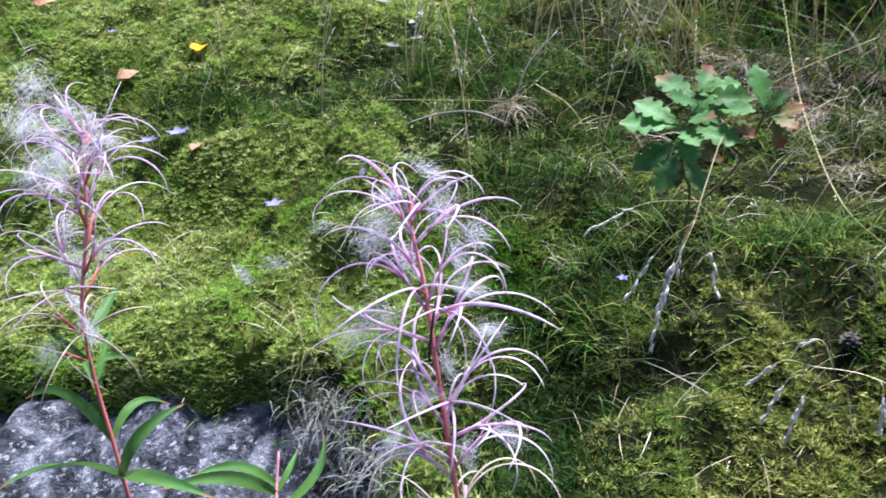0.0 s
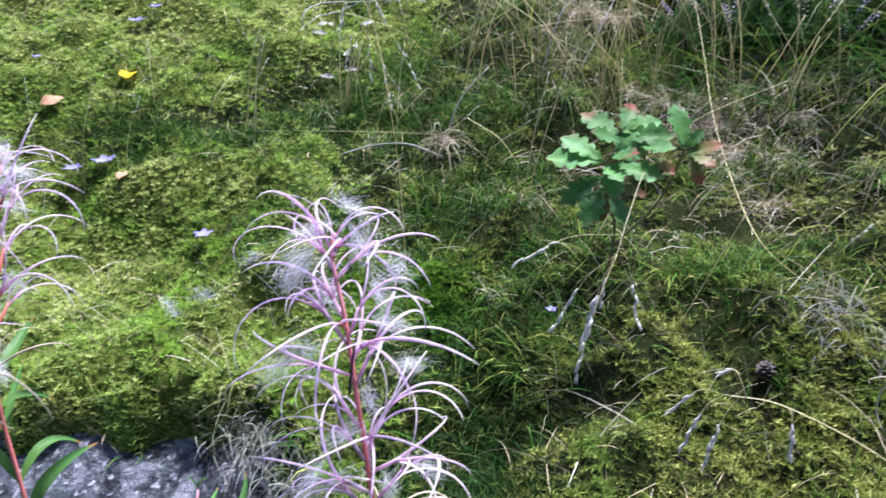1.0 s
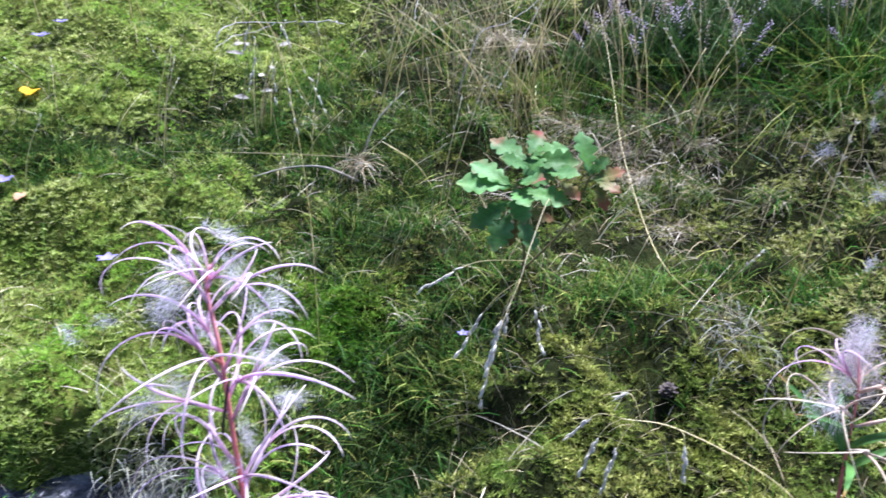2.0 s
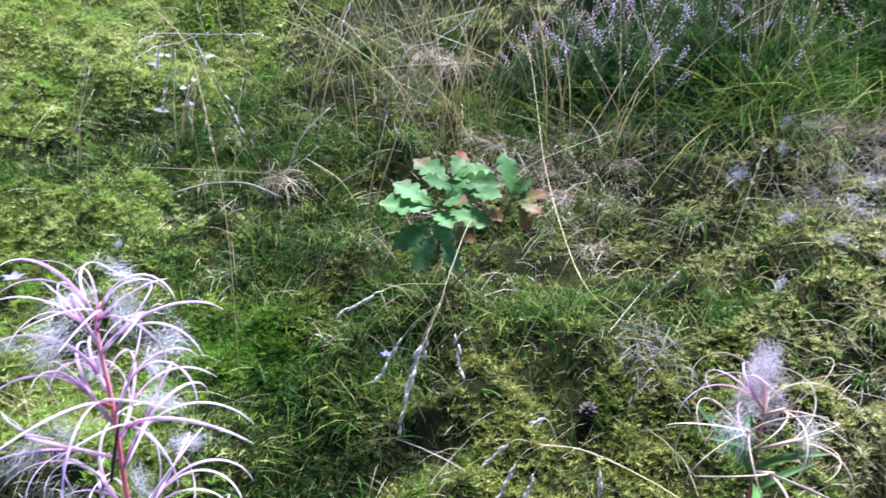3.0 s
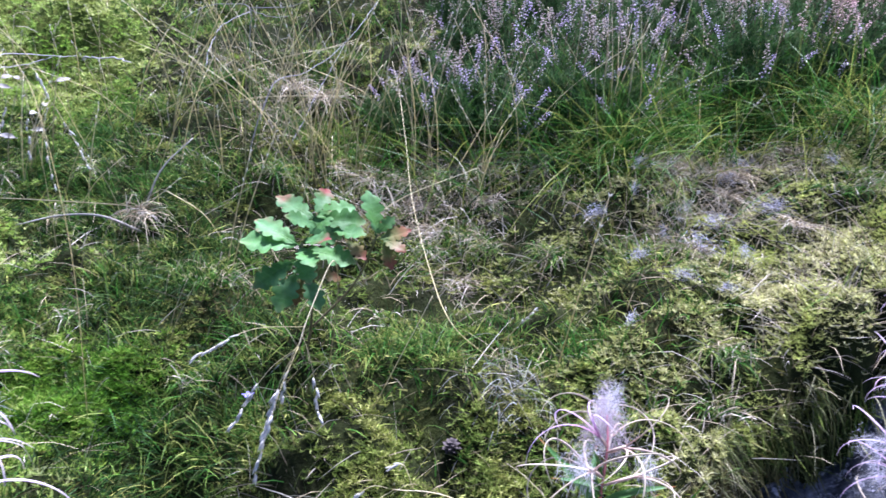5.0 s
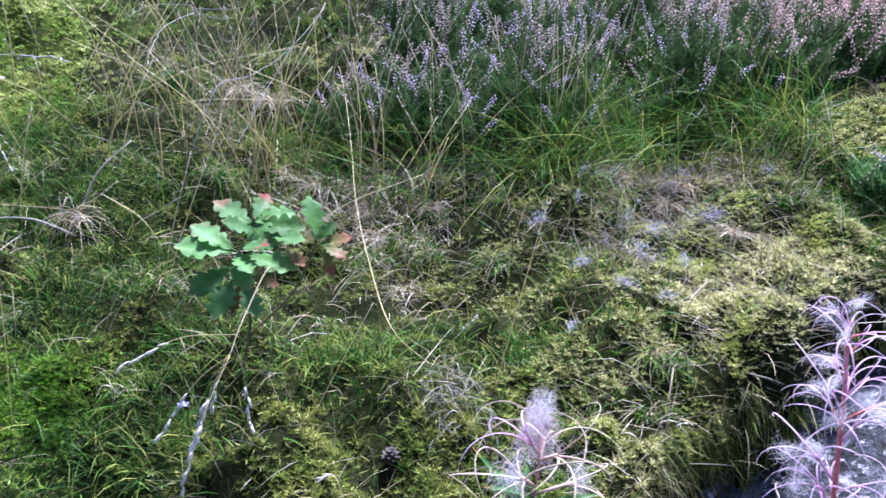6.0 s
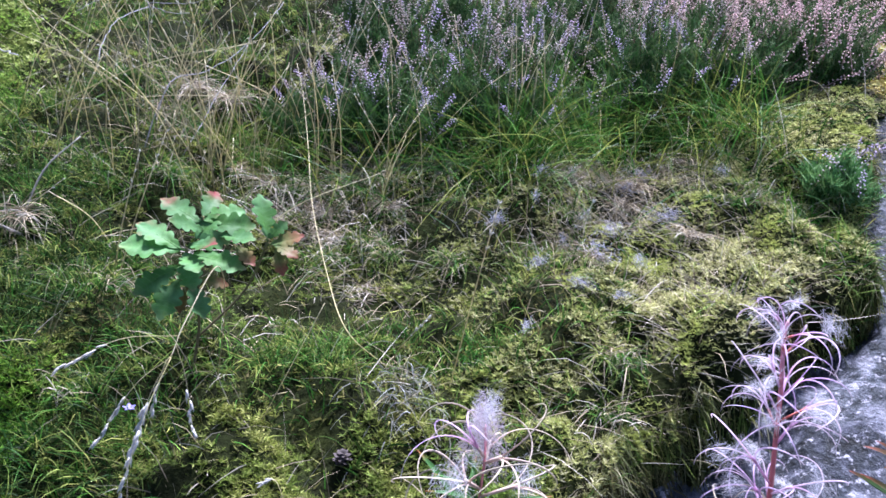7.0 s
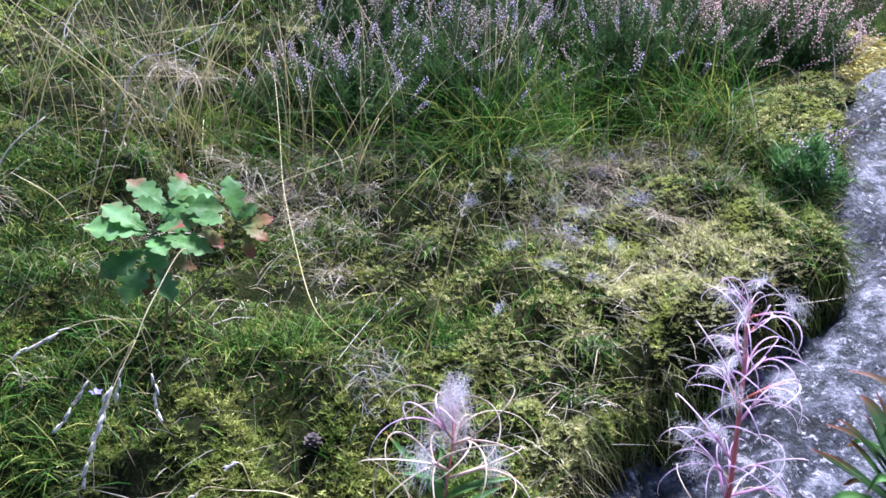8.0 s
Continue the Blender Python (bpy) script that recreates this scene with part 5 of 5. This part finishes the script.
# fans of tall dry stems rooted together: place, stems, height, lean, thickness
FANS = [(0.635, 1.40, 8, 0.36, 0.16, 0.0009), (0.44, 1.53, 7, 0.34, 0.20, 0.0009), (-0.08, 1.66, 8, 0.20, 0.09, 0.0010), (0.99, 1.31, 7, 0.26, 0.06, 0.0011), (0.80, 1.48, 7, 0.30, 0.14, 0.0009), (0.73, 1.31, 6, 0.22, 0.12, 0.0008), (1.065, 1.38, 5, 0.28, 0.08, 0.0009)]
for fx, fy, count, tall, lean, thick in FANS:
    for k in range(count):
        az = random.uniform(0, 6.283)
        sx, sy = fx + random.gauss(0, 0.018), fy + random.gauss(0, 0.018)
        sz = ground_at(sx, sy)
        lx, ly, h = lean * math.cos(az) * random.uniform(0.3, 1), lean * 0.5 * math.sin(az), tall * random.uniform(0.6, 1.1)
        stalk([(sx, sy, sz - 0.01), (sx + lx * 0.3, sy + ly * 0.3, sz + h * 0.5), (sx + lx, sy + ly, sz + h)], "tall dry stem in a fan of dead grass", thick * random.uniform(0.8, 1.2), random.choice((0, 0, 9)), 900 + k)


def panicle(line, branches, label, seed, thin=1.0, grain=1.0):
    """A nodding grass head: side branches that hang and end in pale spikelets."""
    r = random.Random(seed)
    foot = Vector(line[0])
    ob = thing("grass_panicle", foot, label, "grass")
    pts = smooth_line([Vector(p) - foot for p in line], 8)
    g = Geo()
    sweep(g, pts, [thin * (0.0008 - 0.0004 * i / len(pts)) for i in range(len(pts))], 5)
    part("stem", g, M_STALK, ob)
    for start, tip, seeds in branches:
        a = pts[int(start * (len(pts) - 1))]
        b = Vector(tip) - foot
        mid = a.lerp(b, 0.5) + Vector((0, 0, 0.012))
        tw = smooth_line([a, mid, b], 7)
        br = Geo()
        sweep(br, tw, 0.0004 * thin, 4)
        branch = part("branch", br, M_STALK, ob)
        n = len(tw)
        for k in range(seeds * 2):
            g = Geo()
            q = (n - 1) * (1 - 0.42 * (k + r.uniform(-0.4, 0.4)) / (seeds * 2))
            i = min(n - 1, max(1, math.ceil(q)))
            d = (tw[i] - tw[i - 1]).normalized() + Vector((r.gauss(0, 0.16), r.gauss(0, 0.16), r.uniform(-0.25, 0.05)))
            joint = tw[i - 1].lerp(tw[i], min(1, max(0, q - i + 1))) + Vector((r.uniform(-1, 1), r.uniform(-1, 1), 0)) * 0.0012
            for splay in (-0.11, 0.11):
                grain_shape(g, joint, d.normalized() + Vector((splay, r.uniform(-0.1, 0.1), 0)), grain * r.uniform(0.006, 0.010), 0.0020 * grain)
            part("spikelet", g, M_SPIKELET, branch)
    return ob


panicle([(0.33, 0.93, ground_at(0.33, 0.93)), (0.322, 0.88, 0.408), (0.292, 0.80, 0.488), (0.240, 0.685, 0.484), (0.222, 0.649, 0.468)],
        [(1.0, (0.163, 0.631, 0.408), 4), (1.0, (0.187, 0.620, 0.398), 8), (0.93, (0.236, 0.616, 0.412), 3), (0.86, (0.138, 0.692, 0.444), 4), (1.0, (0.176, 0.595, 0.378), 4), (0.97, (0.205, 0.632, 0.428), 2)],
        "nodding grass head with pale spikelets arching past the oak", 21, 0.8, 1.2)
panicle([(0.39, 0.40, 0.36), (0.36, 0.43, 0.40), (0.30, 0.47, 0.425), (0.262, 0.49, 0.425)],
        [(1.0, (0.225, 0.50, 0.405), 6), (1.0, (0.232, 0.485, 0.385), 7), (0.95, (0.248, 0.48, 0.37), 8), (0.7, (0.30, 0.455, 0.395), 6), (0.9, (0.262, 0.50, 0.438), 4)],
        "low grass head drooping over the star moss", 22, 0.6, 0.85)
panicle([(0.03, 1.0, ground_at(0.03, 1.0)), (0.03, 0.92, 0.45), (0.015, 0.85, 0.63), (0.0, 0.827, 0.685)],
        [(1.0, (-0.021, 0.822, 0.649), 3), (0.95, (0.024, 0.825, 0.655), 3), (0.9, (-0.018, 0.816, 0.614), 3), (0.85, (0.006, 0.814, 0.599), 3), (0.8, (0.025, 0.809, 0.574), 2), (0.85, (0.054, 0.813, 0.592), 3)],
        "slender open grass head with a few white spikelets", 24, 0.6, 0.75)
stalk([(0.56, 0.90, ground_at(0.56, 0.90)), (0.52, 0.80, 0.37), (0.53, 0.762, 0.426)], "short leaning stalk with a silvery seed ear", 0.0008, 22, 95)
stalk([(0.60, 0.80, ground_at(0.60, 0.80)), (0.56, 0.72, 0.46), (0.53, 0.655, 0.60)], "slim stalk with a silvery seed ear beside the bank", 0.0007, 18, 96)

# ---- litter on the moss ----


def flat_leaf(name, place, ln, wd, turn, material, label, category, tip=0.1):
    z = ground_at(place[0], place[1]) + 0.03
    ob = thing(name, (place[0], place[1], z), label, category)
    g = Geo()
    d = Vector((math.cos(radians(turn)), math.sin(radians(turn)), 0.25))
    leaf_surface(g, Vector((0, 0, 0)), d, Vector((0, -0.7, 0.8)), ln, wd, lance, 12, 4, 0.2, 0.4, 0.06, turn, 0.15)
    part("blade", g, material, ob)
    return ob


flat_leaf("fallen_leaf", (-0.72, 1.70), 0.05, 0.030, 50, M_DEADLEAF, "pinkish brown fallen leaf lying on moss", "leaf")
flat_leaf("fallen_leaf", (-1.0, 1.97), 0.06, 0.045, 20, M_DEADLEAF, "pinkish brown fallen leaf lying on moss", "leaf")
flat_leaf("fallen_leaf", (-0.504, 1.455), 0.035, 0.020, 80, M_DEADLEAF, "small brown fallen leaf lying on moss", "leaf")
flat_leaf("fallen_leaf", (-0.571, 1.80), 0.05, 0.042, 85, M_YELLOW, "bright orange-yellow fallen leaf on the grass", "leaf")


for k, (lx, ly) in enumerate(((-0.147, 1.995), (-0.117, 2.013), (-0.13, 1.969), (-0.072, 1.841), (-0.078, 1.794), (-0.045, 2.085), (-0.056, 1.869), (-0.104, 1.733))):
    flat_leaf("withered_leaf", (lx, ly), 0.026 + 0.006 * (k % 3), 0.012, 40 + 70 * k, M_FLAKE, "small bleached withered leaf on the grass", "leaf")


def blue_flower(x, y, size, turn):
    ob = thing("harebell_flower", (x, y, ground_at(x, y) + 0.026), "small blue-violet fallen flower on the moss", "flower", "blue-violet flowers on the moss", turn)
    for k in range(5):
        g = Geo()
        az = k * 1.2566
        leaf_surface(g, Vector((0, 0, 0)), Vector((math.cos(az), math.sin(az), 0.45)), Vector((0, 0, 1)), size, size * 0.6, lance, 6, 2, 0.1, 0.2)
        part("petal", g, M_VIOLET, ob)
    return ob


for fx, fy, size, turn in ((-0.617, 1.531, 0.021, 0), (-0.555, 1.536, 0.027, 40), (-0.324, 1.307, 0.020, 20), (-0.591, 2.02, 0.026, 10), (-0.54, 2.02, 0.02, 60), (-0.774, 1.852, 0.014, 30), (0.224, 0.93, 0.009, 15)):
    blue_flower(fx, fy, size, turn)


def cone(x, y, size):
    ob = thing("alder_cone", (x, y, ground_at(x, y) + size * 0.4), "small dark woody cone lying in the moss", "cone")
    core = Geo()
    grain_shape(core, (0, 0, -size * 0.5), (0, 0.2, 1), size, size * 0.5, sides=8)
    part("core", core, M_CONE, ob)
    for k in range(34):
        g = Geo()
        s = k / 34
        az = k * 2.4
        rad = size * 0.33 * math.sin(math.pi * (0.15 + 0.75 * s))
        p = Vector((math.cos(az) * rad * 0.5, math.sin(az) * rad * 0.5, size * (s - 0.5)))
        leaf_surface(g, p, Vector((math.cos(az), math.sin(az), 0.5)), Vector((0, 0, 1)), rad * 1.2 + 0.002, size * 0.28, lance, 4, 2, 0.1, 0.3)
        part("scale", g, M_CONE, ob)


cone(0.432, 0.74, 0.020)


def twig(line, radius, label):
    foot = Vector(line[0])
    ob = thing("twig", foot, label, "twig")
    pts = smooth_line([Vector(p) - foot for p in line], 5)
    g = Geo()
    sweep(g, pts, [radius * (1 - 0.6 * i / len(pts)) for i in range(len(pts))], 6)
    part("wood", g, M_TWIG, ob)


def low(x, y, dz=0.015):
    return (x, y, ground_at(x, y) + dz)


twig([low(0.113, 1.41), low(0.05, 1.44, 0.05), low(-0.02, 1.50, 0.04), low(-0.09, 1.50)], 0.0028, "grey dead twig lying in the grass")
twig([low(0.11, 1.42), low(0.15, 1.47, 0.05), low(0.21, 1.50, 0.10)], 0.0022, "grey dead twig lying in the grass")


def dead_branch(lines, radius, label):
    """A bare forked branch; each limb runs smoothly through its points."""
    foot = Vector(lines[0][0])
    ob = thing("dead_branch", foot, label, "branch")
    for k, line in enumerate(lines):
        r = random.Random(len(line) + k)
        pts = [p + Vector((r.gauss(0, 1), r.gauss(0, 1), r.gauss(0, 0.6))) * radius * 1.1 for p in smooth_line([Vector(p) - foot for p in line], 5)]
        g = Geo()
        sweep(g, pts, [radius * (1.0 if k == 0 else 0.75) * (1 - 0.55 * i / len(pts)) for i in range(len(pts))], 6)
        part("limb", g, M_PALETWIG, ob)


dead_branch([[low(-0.192, 1.985, -0.005), (-0.176, 2.015, 0.512), (-0.122, 2.12, 0.515), (-0.051, 2.178, 0.505), low(0.0, 2.20)],
             [(-0.055, 2.175, 0.503), (-0.115, 2.12, 0.489), (-0.163, 1.992, 0.493), low(-0.188, 1.923)]], 0.0017, "pale lilac-grey forked dead branch lying in grass")
dead_branch([[low(0.01, 2.20, 0.005), (0.022, 2.197, 0.505), (0.085, 2.138, 0.512), low(0.12, 2.10, 0.03)]], 0.0028, "short pale dead stick lying on moss")
dead_branch([[low(0.39, 2.0, -0.005), (0.386, 1.98, 0.60), (0.382, 1.963, 0.668), (0.336, 2.03, 0.668), (0.289, 2.058, 0.655), (0.243, 2.043, 0.628)],
             [(0.382, 1.963, 0.668), (0.456, 1.955, 0.676), (0.504, 1.943, 0.690)], [(0.384, 1.974, 0.659), (0.311, 1.88, 0.632), (0.277, 1.80, 0.596), (0.255, 1.717, 0.560)],
             [(0.383, 1.97, 0.664), (0.419, 1.90, 0.656), (0.461, 1.893, 0.660)]], 0.0012, "thin bare grey-green shrub with arching twigs")
dead_branch([[low(0.32, 1.55, -0.005), (0.378, 1.623, 0.545), (0.459, 1.697, 0.560), (0.546, 1.793, 0.595), (0.610, 1.839, 0.645), (0.70, 1.98, 0.705)],
             [low(0.39, 1.57, -0.005), (0.524, 1.75, 0.559), (0.575, 1.812, 0.612)]], 0.0011, "slender bleached dead stem leaning over the grass")


WADS = [fluff_mesh(90 + k, 150, 0.0048, 0.011, 0.0005, 0.6) for k in range(3)]
for me in WADS:
    me.materials[0] = M_WAD


def seed_tuft(x, y, size, k):
    ob = part("seed_tuft", WADS[k % 3], None, m=pose(x, y, ground_at(x, y) + 0.022, 0, 0, k * 47) @ Matrix.Diagonal((size * 0.75, size * 0.45, size * 0.4, 1)))
    tagged(ob, "wisp of white seed fluff caught on the moss", "seed fluff", "wisps of seed fluff")


TUFT_SPOTS = [
    (0.958, 1.167, 2.4), (1.023, 1.157, 1.8), (1.079, 1.07, 2.6), (1.125, 1.083, 2.2), (0.831, 1.093, 2.2), (0.919, 1.116, 1.8), (0.951, 0.971, 3.2), (0.991, 0.989, 2.4), (0.836, 0.971, 2.0),
    (0.925, 1.028, 1.6), (1.274, 1.055, 2.6), (1.08, 0.95, 3.0), (0.994, 1.06, 1.8), (0.946, 0.864, 1.8), (0.835, 0.861, 1.8), (0.854, 0.794, 1.4), (0.714, 0.812, 1.6), (1.19, 0.96, 1.8),
    (-0.32, 1.052, 2.2), (-0.27, 1.07, 2.0), (-0.20, 1.12, 1.8), (-0.151, 1.269, 1.3)]
for k, (tx, ty, size) in enumerate(TUFT_SPOTS):
    seed_tuft(tx, ty, size, k)
